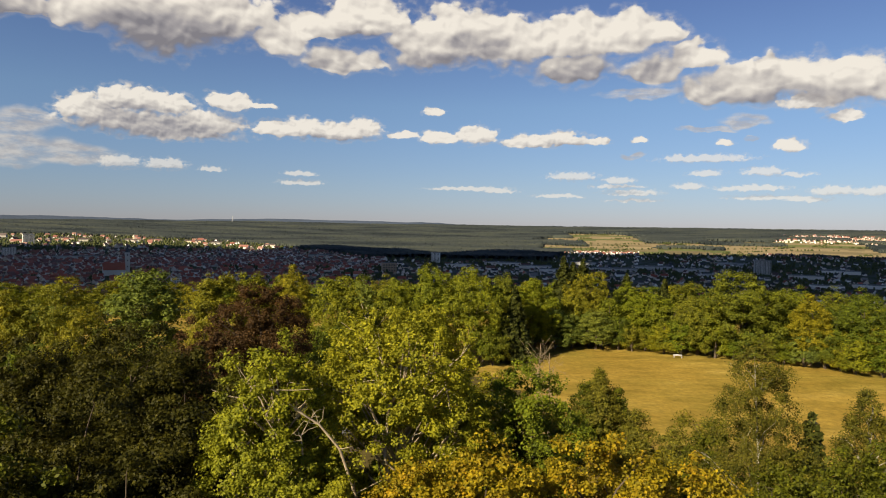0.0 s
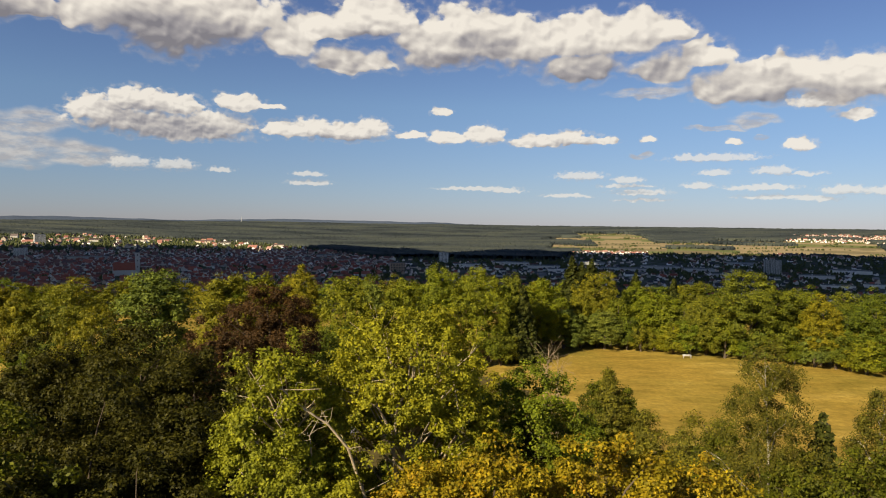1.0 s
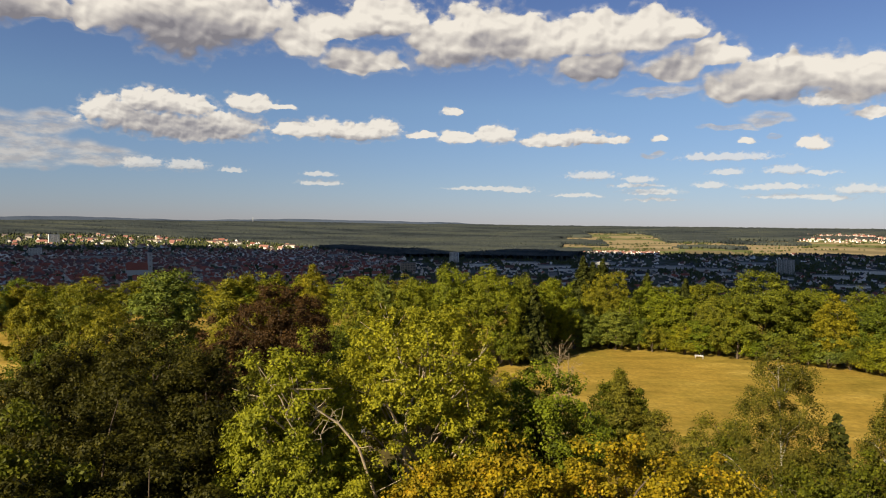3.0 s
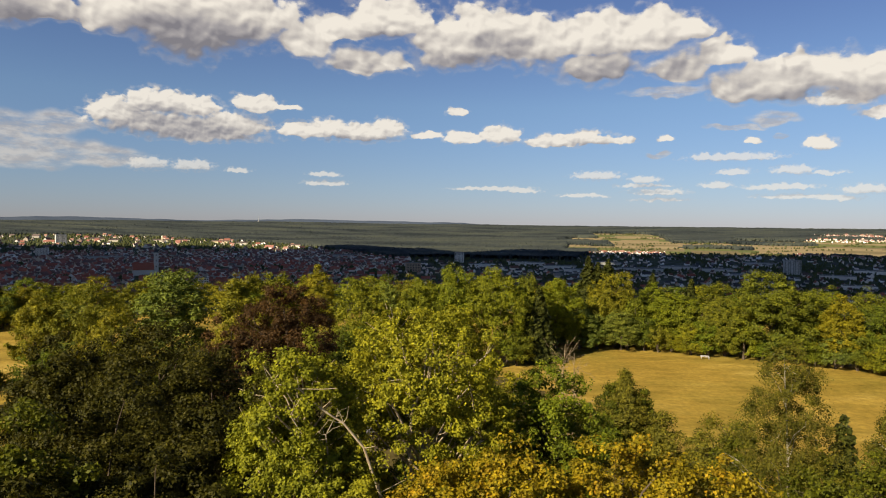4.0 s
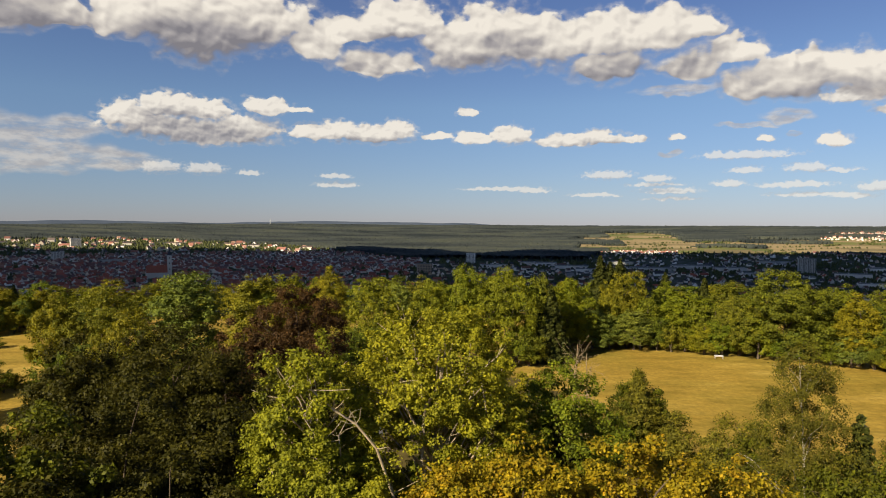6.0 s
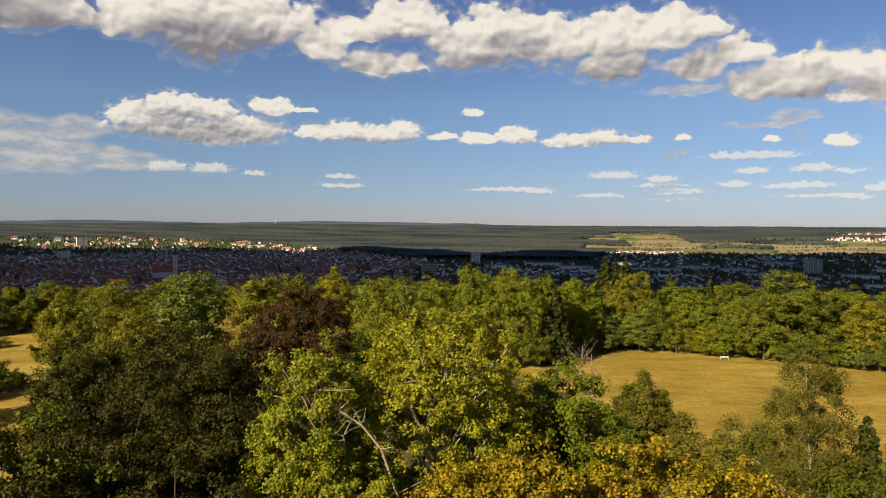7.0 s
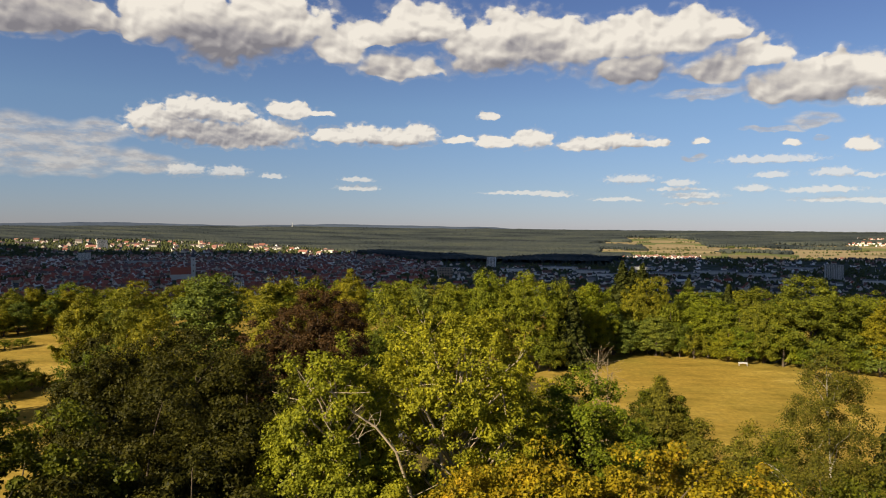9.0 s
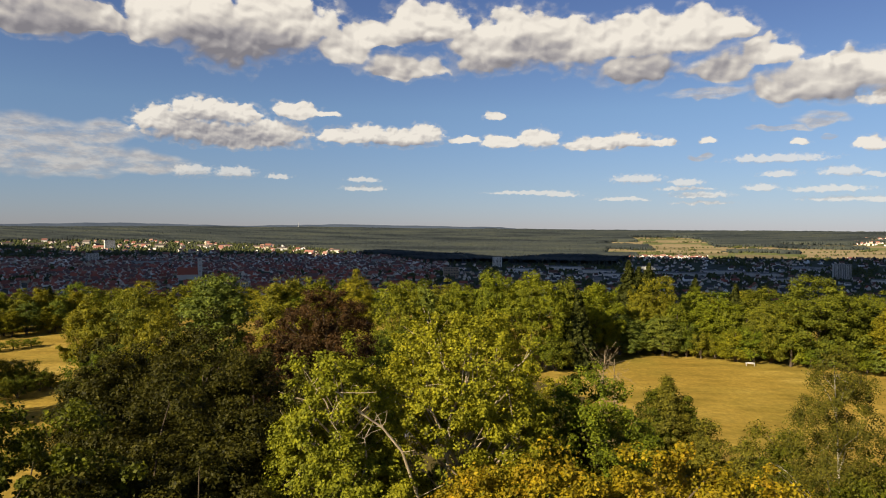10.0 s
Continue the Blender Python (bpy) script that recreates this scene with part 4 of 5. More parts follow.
BELT_EAST = [
    (6, 5.4, 118, 4.3, 3.6), (3, 7.9, 128, 4.4, 5.2), (0, 12.4, 142, 4.0, 6.0), (4, 9.8, 131, 6.9, 5.6), (4, 13.2, 132, 7.0, 5.0),
    (3, 17.4, 140, 5.4, 6.2), (2, 15.6, 150, 4.6, 5.0), (6, 20.4, 150, 4.6, 5.0), (0, 24.4, 134, 3.6, 9.0),
    (0, 21.3, 132, 5.8, 5.0), (2, 29.3, 132, 4.9, 4.6), (0, 32.6, 136, 5.0, 7.5), (6, 36.5, 136, 4.8, 7.0), (6, 27.0, 142, 5.0, 5.5),
]
BELT_FAR = [
    (2, -33.0, 180, 4.9, 4.2), (6, -34.3, 182, 5.0, 3.8), (5, -35.4, 178, 5.2, 3.6), (6, -36.6, 180, 4.7, 4.2), (2, -37.9, 176, 4.6, 4.4),
    (6, -39.2, 178, 4.8, 4.2), (5, -38.4, 168, 6.2, 3.0), (3, -40.4, 176, 4.7, 4.2), (6, -41.8, 178, 4.6, 4.6), (2, -43.4, 176, 4.6, 4.6),
    (3, -31.2, 178, 5.0, 4.6), (6, -36.0, 170, 6.0, 3.0), (2, -45.2, 178, 4.6, 5.0),
]
rng = np.random.default_rng(5)
for kind, az, dist, drop, radius in BELT_WEST + BELT_EAST + BELT_FAR + BELT_SHADE:
    wood_tree(kind, az, dist, height_at(az, dist, drop), radius, rng.uniform(0, 360))
for az in np.arange(-44, 42, 1.55):
    dist = rng.uniform(158, 205) + (15 if az < -28 else 0)
    p = spot(az, dist)
    wood_tree(int(rng.choice((7, 8, 9, 7, 8))), az + rng.uniform(-0.5, 0.5), dist,
              height_at(az, dist, rng.uniform(4.2, 5.3)) - terrain(p.x, p.y), rng.uniform(4.5, 6.5), rng.uniform(0, 360))
# bushes along the far edge of the meadow
for az in np.arange(5.0, 41, 1.25):
    wood_tree(int(rng.choice((10, 11, 12) if az > 14 else (11, 11, 10))), az + rng.uniform(-0.3, 0.3), 132.5 - 0.16 * max(0.0, az - 8) + rng.uniform(-0.5, 2.0), rng.uniform(4.0, 7.5), rng.uniform(2.4, 3.6), rng.uniform(0, 360))
# undergrowth that closes the belts below their crowns
for az in np.arange(-33.0, -7.0, 1.5):
    wood_tree(int(rng.choice((10, 11, 10))), az + rng.uniform(-0.4, 0.4), rng.uniform(93, 104), rng.uniform(6.0, 9.5), rng.uniform(3.0, 4.2), rng.uniform(0, 360))
for az in np.arange(6.0, 41.0, 1.7):
    wood_tree(int(rng.choice((10, 12, 10))), az + rng.uniform(-0.4, 0.4), 137 - 0.12 * max(0.0, az - 8) + rng.uniform(0, 2), rng.uniform(8.0, 11.0), rng.uniform(3.2, 4.4), rng.uniform(0, 360))
for az in np.arange(-45.0, -30.0, 1.3):
    wood_tree(int(rng.choice((10, 11, 10))), az + rng.uniform(-0.4, 0.4), rng.uniform(164, 172), rng.uniform(4.5, 7.5), rng.uniform(2.8, 3.8), rng.uniform(0, 360))
for az, dist, tall, radius in ((3.4, 112, 7.0, 3.2), (4.5, 113, 6.4, 3.0), (5.4, 115, 5.6, 2.4), (-37.6, 113, 4.6, 2.4), (-38.6, 112, 5.2, 2.5), (-39.7, 113, 5.4, 2.6), (-40.8, 112, 5.2, 2.6), (-36.7, 111, 3.6, 2.0), (-36.0, 112, 2.4, 1.5), (-38.1, 108, 3.4, 2.0), (-39.2, 107, 3.6, 2.1), (-41, 150, 2.4, 2.4), (-39.6, 150, 2.2, 2.2), (-38.3, 151, 2.2, 2.0), (-37.2, 152, 2.0, 2.0)):
    wood_tree(10, az, dist, tall, radius, rng.uniform(0, 360))
for i, (az, dist, drop, radius) in enumerate(((10.4, 146, 2.5, 4.6), (12.0, 148, 2.7, 4.4), (11.2, 152, 3.0, 4.2), (15.6, 156, 3.9, 4.0), (18.6, 158, 4.3, 3.2), (20.6, 160, 4.4, 3.0), (-36.0, 186, 4.6, 3.4), (6.3, 117, 5.0, 4.0))):
    tall = height_at(az, dist, drop)
    t = spruce("spruce_tree", 151 + i, tall, radius, 26, 900)
    tagged(stand(t, az, dist), "dark green spruce tree rising over the belt of woodland", "tree", "spruces in the wood")

# ---- bench and shed on the hill ----


def bench(az, dist):
    """A white park bench: slatted seat and back on two frames."""
    thing = new("park_bench")
    for y in (0.0, 0.13, 0.26):
        part("seat_slat", box(bmesh.new(), -0.75, 0.75, y, y + 0.10, 0.41, 0.45), BENCH_PAINT, thing)
    for z in (0.56,):
        part("back_slat", box(bmesh.new(), -0.75, 0.75, 0.40, 0.44, z - 0.06, z + 0.04), BENCH_PAINT, thing)
    for x in (-0.65, 0.65):
        bm = box(bmesh.new(), x - 0.04, x + 0.04, 0.0, 0.08, 0.0, 0.41)
        box(bm, x - 0.04, x + 0.04, 0.34, 0.40, 0.0, 0.59)
        box(bm, x - 0.04, x + 0.04, 0.08, 0.34, 0.34, 0.405)
        part("leg", bm, CONCRETE, thing)
    p = spot(az, dist)
    thing.matrix_basis = pose(p.x, p.y, terrain(p.x, p.y), 0, 0, 8 - az)
    return tagged(thing, "white slatted park bench at the edge of the meadow", "bench")


bench(19.8, 127.5)


def shed(az, dist, turn):
    """A small shed under the trees with a dark ribbed roof and boarded walls."""
    thing = new("shed")
    part("wall", box(bmesh.new(), -2.2, 2.2, -1.6, 1.6, -0.2, 2.3), BARK, thing, "dark boarded wall")
    for side in (-1, 1):
        bm = bmesh.new()
        pts = [(-2.5, side * 2.0, 2.1), (2.5, side * 2.0, 2.1), (2.5, 0, 3.5), (-2.5, 0, 3.5)]
        lower = [bm.verts.new(p) for p in pts]
        upper = [bm.verts.new((x, y, z + 0.10)) for x, y, z in pts]
        bm.faces.new(lower)
        bm.faces.new(upper[::-1])
        for i in range(4):
            bm.faces.new((lower[i], lower[(i + 1) % 4], upper[(i + 1) % 4], upper[i]))
        for k in range(12):
            x = -2.4 + k * 0.42
            v = [bm.verts.new(q) for q in ((x, side * 2.0, 2.21), (x + 0.08, side * 2.0, 2.21), (x + 0.08, 0, 3.63), (x, 0, 3.63))]
            w = [bm.verts.new((q.co.x, q.co.y, q.co.z + 0.05)) for q in v]
            bm.faces.new(w)
            for i in range(4):
                bm.faces.new((v[i], v[(i + 1) % 4], w[(i + 1) % 4], w[i]))
        part("roof", bm, SHEET, thing, "dark ribbed metal roof")
    for x in (-2.21, 2.21):
        bm = bmesh.new()
        v = [bm.verts.new((x + d, y, z)) for d in (-0.06, 0.06) for y, z in ((-1.6, 2.3), (1.6, 2.3), (0, 3.42))]
        bm.faces.new(v[:3])
        bm.faces.new(v[3:][::-1])
        for i in range(3):
            bm.faces.new((v[i], v[(i + 1) % 3], v[3 + (i + 1) % 3], v[3 + i]))
        part("gable", bm, BARK, thing)
    p = spot(az, dist)
    thing.matrix_basis = pose(p.x, p.y, terrain(p.x, p.y), 0, 0, turn)
    return tagged(thing, "small shed with a dark ribbed roof under trees", "shed")


shed(-6.6, 71, 14)


# ---- the town in the valley ----
def gable_house(name, wide, deep, eaves, ridge, wall, roof, chimney=True):
    """A plastered house with a pitched roof with overhang, gables and a chimney."""
    thing = new(name)
    bm = box(bmesh.new(), -wide / 2, wide / 2, -deep / 2, deep / 2, -2.0, eaves)
    for x in (-wide / 2, wide / 2):
        v = [bm.verts.new((x, -deep / 2, eaves)), bm.verts.new((x, deep / 2, eaves)), bm.verts.new((x, 0, ridge - 0.15))]
        bm.faces.new(v)
    part("wall", bm, wall, thing)
    o = 0.45
    rise = (ridge - eaves) / (deep / 2)
    for side in (-1, 1):
        bm = bmesh.new()
        pts = [(-wide / 2 - o, side * (deep / 2 + o), eaves - rise * o), (wide / 2 + o, side * (deep / 2 + o), eaves - rise * o), (wide / 2 + o, 0, ridge), (-wide / 2 - o, 0, ridge)]
        a = [bm.verts.new(p) for p in pts]
        b = [bm.verts.new((x, y, z + 0.25)) for x, y, z in pts]
        bm.faces.new(a)
        bm.faces.new(b[::-1])
        for i in range(4):
            bm.faces.new((a[i], a[(i + 1) % 4], b[(i + 1) % 4], b[i]))
        part("roof", bm, roof, thing)
    if chimney:
        part("chimney", box(bmesh.new(), wide * 0.18, wide * 0.18 + 0.7, 0.6, 1.3, ridge - 1.6, ridge + 1.0), roof, thing)
    return thing


rng = np.random.default_rng(17)
HOUSES = [
    gable_house("house", 11, 9, 5.0, 10.0, WALL, ROOF_RED), gable_house("house", 13, 10, 6.0, 12.0, WALL, ROOF_RED),
    gable_house("house", 19, 12, 7.5, 14.5, WALL, ROOF_RED), gable_house("house", 10, 9, 4.6, 9.0, WHITE, ROOF_DARK),
    gable_house("house", 25, 12, 7.5, 13.5, WALL, ROOF_RED), gable_house("house", 13, 10, 6.5, 12.0, WHITE, ROOF_RED),
]
HOUSE_LABEL = ("plastered town house with a red tiled gable roof", "tall old town house with a steep red roof", "large old town building with a long red roof",
               "white house with a dark tiled roof", "long town building with a red roof", "white gabled house with a red roof")
first = set()
taken = {}
CELL = 40.0


def free(x, y, d):
    i, j = int(x // CELL), int(y // CELL)
    for u in (i - 2, i - 1, i, i + 1, i + 2):
        for v in (j - 2, j - 1, j, j + 1, j + 2):
            for a, b, c in taken.get((u, v), ()):
                if (a - x) ** 2 + (b - y) ** 2 < ((c + d) * 0.5) ** 2:
                    return False
    return True


def take(x, y, d):
    taken.setdefault((int(x // CELL), int(y // CELL)), []).append((x, y, d))


# landmarks keep their plots
for az, r, d in ((-26.4, 2140, 85), (25.8, 2350, 70), (-0.6, 2450, 55), (-32.0, 3160, 70), (-4.6, 2190, 55), (-33.2, 2690, 65), (-21.9, 1910, 40)):
    p = spot(az, r)
    take(p.x, p.y, d)
count = 0
tries = 0
while count < 285 and tries < 6000:
    tries += 1
    az = rng.uniform(-41, 34)
    if az > -8 and rng.uniform() < 0.45:
        continue
    r = rng.uniform(1740, 2250)
    p = spot(az, r)
    if not free(p.x, p.y, 16):
        continue
    take(p.x, p.y, 16)
    kind = int(rng.choice(6, p=(0.22, 0.22, 0.16, 0.12, 0.12, 0.16))) if az < -8 else int(rng.choice(6, p=(0.30, 0.10, 0.05, 0.30, 0.10, 0.15)))
    turn = round(40 * noise.noise((p.x * 0.002, p.y * 0.002, 9.0)) / 10) * 10 + rng.choice((0, 90)) + rng.uniform(-6, 6)
    m = pose(p.x, p.y, terrain(p.x, p.y), 0, 0, turn)
    if kind in first:
        t = copy_thing(HOUSES[kind], m)
    else:
        first.add(kind)
        t = HOUSES[kind]
        t.matrix_basis = m
    tagged(t, HOUSE_LABEL[kind], "house", "houses of the town")
    count += 1
for k in range(6):
    if k not in first:
        p = spot(-30 + 3 * k, 1750)
        HOUSES[k].matrix_basis = pose(p.x, p.y, terrain(p.x, p.y))
        tagged(HOUSES[k], HOUSE_LABEL[k], "house", "houses of the town")


def many_houses(name, places, label, roof=None, wall=None):
    """The farther houses as one mesh of small gabled boxes."""
    verts, faces, index = [], [], []
    tri = []
    for x, y, z, wide, deep, eaves, ridge, turn in places:
        c, s = math.cos(turn), math.sin(turn)
        for part_no in (0, 1):
            o = len(verts)
            e = 0.0 if part_no == 0 else 0.4
            base = -2.0 if part_no == 0 else eaves - 0.25
            pts = [(-wide / 2 - e, -deep / 2 - e, base), (wide / 2 + e, -deep / 2 - e, base), (wide / 2 + e, deep / 2 + e, base), (-wide / 2 - e, deep / 2 + e, base)]
            if part_no == 0:
                pts += [(a, b, eaves) for a, b, _ in pts]
                fs = [(0, 1, 5, 4), (1, 2, 6, 5), (2, 3, 7, 6), (3, 0, 4, 7)]
                # gable ends
                pts += [(-wide / 2, 0, ridge - 0.3), (wide / 2, 0, ridge - 0.3)]
                fs += [(4, 7, 8, 8), (6, 5, 9, 9)]
            else:
                pts += [(-wide / 2 - e, 0, ridge), (wide / 2 + e, 0, ridge), (-wide / 2 - e, 0, ridge - 0.6), (wide / 2 + e, 0, ridge - 0.6)]
                fs = [(0, 1, 5, 4), (2, 3, 4, 5), (0, 6, 7, 1), (2, 7, 6, 3)]
            verts += [(x + c * a - s * b, y + s * a + c * b, z + h) for a, b, h in pts]
            for f in fs:
                q = tuple(i + o for i in f)
                if q[2] == q[3]:
                    tri.append((q[:3], part_no))
                else:
                    faces.append(q)
                    index.append(part_no)
    me = bpy.data.meshes.new(name)
    me.from_pydata(verts, [], faces + [t[0] for t in tri])
    me.materials.append(wall or FAR_WALL)
    me.materials.append(roof or FAR_ROOF)
    me.polygons.foreach_set("material_index", np.array(index + [t[1] for t in tri], dtype=np.int32))
    me.update()
    return tagged(new(name, me), label, "houses", kind="stuff")


def scatter(n, az0, az1, r0, r1, gap, size, inside=True):
    got, tries = [], 0
    while len(got) < n and tries < n * 12:
        tries += 1
        az, r = rng.uniform(az0, az1), rng.uniform(r0, r1)
        if inside and r > town_edge(az):
            continue
        p = spot(az, r)
        if not free(p.x, p.y, gap):
            continue
        take(p.x, p.y, gap)
        big = 1.9 if rng.uniform() < 0.10 else 1.0
        w, d = big * size * rng.uniform(0.8, 1.6), size * rng.uniform(0.75, 1.05) * (1.0 + 0.3 * (big > 1))
        e = rng.uniform(3.0, 5.5) * (1.0 + 0.5 * (big > 1))
        got.append((p.x, p.y, terrain(p.x, p.y), w, d, e, e + d * rng.uniform(0.45, 0.65), radians(round(40 * noise.noise((p.x * 0.002, p.y * 0.002, 9.0)) / 10) * 10 + rng.choice((0, 90)) + rng.uniform(-6, 6))))
    return got


many_houses("old_town_houses", scatter(1050, -42, -6, 1700, 2500, 15, 13), "crowded red-roofed houses of the old town", OLD_ROOF)
many_houses("town_houses", scatter(950, -42, -5, 2300, 2820, 22, 11), "pale houses with red roofs across the town")
many_houses("outlying_houses", scatter(150, -42, -5, 2800, 3640, 30, 14), "cream houses among trees on the edge of the town")
many_houses("suburb_houses", scatter(620, -6, 38, 1750, 2850, 24, 11), "scattered pale houses with dark roofs in the valley", SUBURB_ROOF)
many_houses("village_houses", scatter(460, 26.5, 38, 3760, 4250, 14, 8, False), "white houses of a village on the far slope")
many_houses("estate_houses", scatter(110, 10.4, 16.5, 2860, 2960, 15, 9, False), "bright white houses of an estate by the fields", None, FAR_WHITE)
many_houses("field_houses", scatter(60, 26.0, 34.0, 2870, 2960, 16, 10, False), "red-roofed houses along the edge of the fields")


def flat_block(name, az, r, wide, deep, tall, turn, wall, cols, rows, label, balcony=False):
    """A flat-roofed block with its storeys of windows."""
    thing = new(name)
    part("wall", box(bmesh.new(), -wide / 2, wide / 2, -deep / 2, deep / 2, -3, tall), wall, thing)
    bm = box(bmesh.new(), -wide / 2 - 0.3, wide / 2 + 0.3, -deep / 2 - 0.3, deep / 2 + 0.3, tall + 0.01, tall + 0.7)
    box(bm, -2.5, 2.5, -2, 2, tall + 0.7, tall + 3.2)
    part("roof", bm, FLAT_ROOF, thing)
    bay, floor_h = wide / cols, (tall - 1.0) / rows
    pane = bpy.data.meshes.new("window")
    bm = box(bmesh.new(), -bay * 0.3, bay * 0.3, -0.12, 0.05, 0, floor_h * 0.55)
    bm.to_mesh(pane)
    bm.free()
    pane.materials.append(PANE)
    slab = bpy.data.meshes.new("balcony")
    bm = box(bmesh.new(), -bay * 0.45, bay * 0.45, -1.3, 0.0, 0, floor_h * 0.35)
    bm.to_mesh(slab)
    bm.free()
    slab.materials.append(WHITE)
    for i in range(cols):
        for k in range(rows):
            w = part("window", pane, None, thing)
            w.location = (-wide / 2 + bay * (i + 0.5), -deep / 2, 0.9 + k * floor_h)
            if balcony and i % 3 == 1 and k:
                w = part("balcony", slab, None, thing)
                w.location = (-wide / 2 + bay * (i + 0.5), -deep / 2 - 0.15, k * floor_h)
    p = spot(az, r)
    thing.matrix_basis = pose(p.x, p.y, terrain(p.x, p.y), 0, 0, turn - az)
    return tagged(thing, label, "apartment block")


flat_block("apartment_building", -21.9, 1910, 26, 14, 19, 4, WHITE, 4, 3, "white square town building behind the treetops")
flat_block("apartment_building", 25.8, 2350, 48, 20, 44, 12, GREY, 10, 14, "tall grey apartment block with balcony bays", True)
flat_block("apartment_building", -0.6, 2450, 32, 18, 36, -10, WHITE, 6, 8, "white high-rise apartment block above low houses", True)
flat_block("apartment_building", -32.0, 3160, 40, 18, 38, 8, WHITE, 9, 9, "pale sunlit high-rise block on the town edge")
flat_block("apartment_building", -4.6, 2190, 48, 20, 28, 10, WALL, 9, 5, "pinkish five-storey block in the valley", False)
flat_block("apartment_building", -33.2, 2690, 40, 18, 26, -5, WHITE, 9, 7, "white seven-storey block over the old town")

HALLS = [
    (5.2, 2420, 130, 50, 9), (8.0, 2340, 110, 55, 9), (9.4, 2260, 80, 45, 8), (14.6, 2320, 150, 60, 9), (17.5, 2400, 120, 55, 9),
    (20.5, 2360, 90, 45, 8), (22.5, 2240, 80, 40, 8), (28.8, 2300, 95, 45, 9), (31.0, 2460, 110, 50, 8), (33.0, 2180, 90, 40, 8),
    (2.6, 2260, 60, 35, 9), (-8.0, 2350, 70, 30, 9), (12.0, 2480, 90, 40, 9), (23.6, 2560, 110, 45, 8), (30.2, 2100, 80, 36, 10),
    (1.4, 2340, 90, 36, 9), (-10.5, 2600, 90, 34, 8), (-29.0, 2560, 130, 22, 10),
]
for az, r, wide, deep, tall in HALLS:
    thing = new("factory_hall")
    part("wall", box(bmesh.new(), -wide / 2, wide / 2, -deep / 2, deep / 2, -3, tall), WHITE if r % 40 else GREY, thing)
    bm = box(bmesh.new(), -wide / 2 - 0.4, wide / 2 + 0.4, -deep / 2 - 0.4, deep / 2 + 0.4, tall + 0.01, tall + 0.9)
    for k in range(4):
        x = -wide * 0.36 + k * wide * 0.24
        box(bm, x - 1.5, x + 1.5, -deep * 0.35, deep * 0.35, tall + 0.9, tall + 2.0)
    part("roof", bm, FLAT_ROOF, thing, "flat sheet roof with skylights")
    p = spot(az, r)
    take(p.x, p.y, wide * 0.8)
    thing.matrix_basis = pose(p.x, p.y, terrain(p.x, p.y), 0, 0, rng.uniform(-12, 12) - az)
    tagged(thing, "long flat-roofed factory hall in the valley", "factory hall", "factory halls")


def sunlit_hall(az, r, wide, deep, tall, turret):
    """A long cream building at the far edge of the town, some with a small turret."""
    thing = gable_house("long_building", wide, deep, tall, tall + deep * 0.3, CREAM, ROOF_DARK, False)
    if turret:
        part("turret", box(bmesh.new(), -4, 4, -4, 4, tall, tall + 13), CREAM, thing)
        bm = bmesh.new()
        bmesh.ops.create_cone(bm, cap_ends=True, segments=8, radius1=5.0, radius2=0.3, depth=9.0, matrix=Matrix.Translation((0, 0, tall + 17.5)))
        part("cap", bm, CREAM, thing)
    p = spot(az, r)
    take(p.x, p.y, wide * 0.7)
    thing.matrix_basis = pose(p.x, p.y, terrain(p.x, p.y), 0, 0, rng.uniform(-10, 10) - az)
    return tagged(thing, "long cream building catching the sun" if not turret else "long cream building with a small turret", "building", "sunlit buildings on the town edge")


for az, r, wide, turret in ((-29.6, 3330, 60, False), (-28.4, 3250, 46, False), (-25.0, 3240, 70, True), (-23.4, 3260, 52, False), (-20.6, 3180, 64, False), (-18.9, 3120, 50, False), (-14.6, 3000, 46, False), (-36.9, 3380, 60, False), (-38.6, 3420, 44, False), (-9.6, 2830, 60, False)):
    sunlit_hall(az, r, wide, 16, 8, turret)


def radio_mast(az, r, tall):
    """A slim pale lattice mast: four legs, rings and a tip."""
    thing = new("radio_mast")
    bm = bmesh.new()
    for sx, sy in ((-1, -1), (1, -1), (1, 1), (-1, 1)):
        v = [bm.verts.new(q) for k in ((3.2, -2.0), (0.9, tall)) for q in ((sx * k[0], sy * k[0], k[1]), (sx * k[0] + 0.8, sy * k[0], k[1]), (sx * k[0], sy * k[0] + 0.8, k[1]))]
        for a, b in ((0, 1), (1, 2), (2, 0)):
            bm.faces.new((v[a], v[b], v[b + 3], v[a + 3]))
    for k in range(1, 9):
        z = tall * k / 9
        w = 3.2 - 2.3 * k / 9
        box(bm, -w, w, -w, w, z, z + 0.5)
    part("lattice", bm, GREY, thing)
    part("aerial", box(bmesh.new(), -0.4, 0.4, -0.4, 0.4, tall, tall + 9), GREY, thing)
    p = spot(az, r)
    thing.matrix_basis = pose(p.x, p.y, terrain(p.x, p.y), 0, 0, 0)
    return tagged(thing, "slim pale radio mast on the wooded horizon", "mast")


radio_mast(-17.6, 4690, 40)


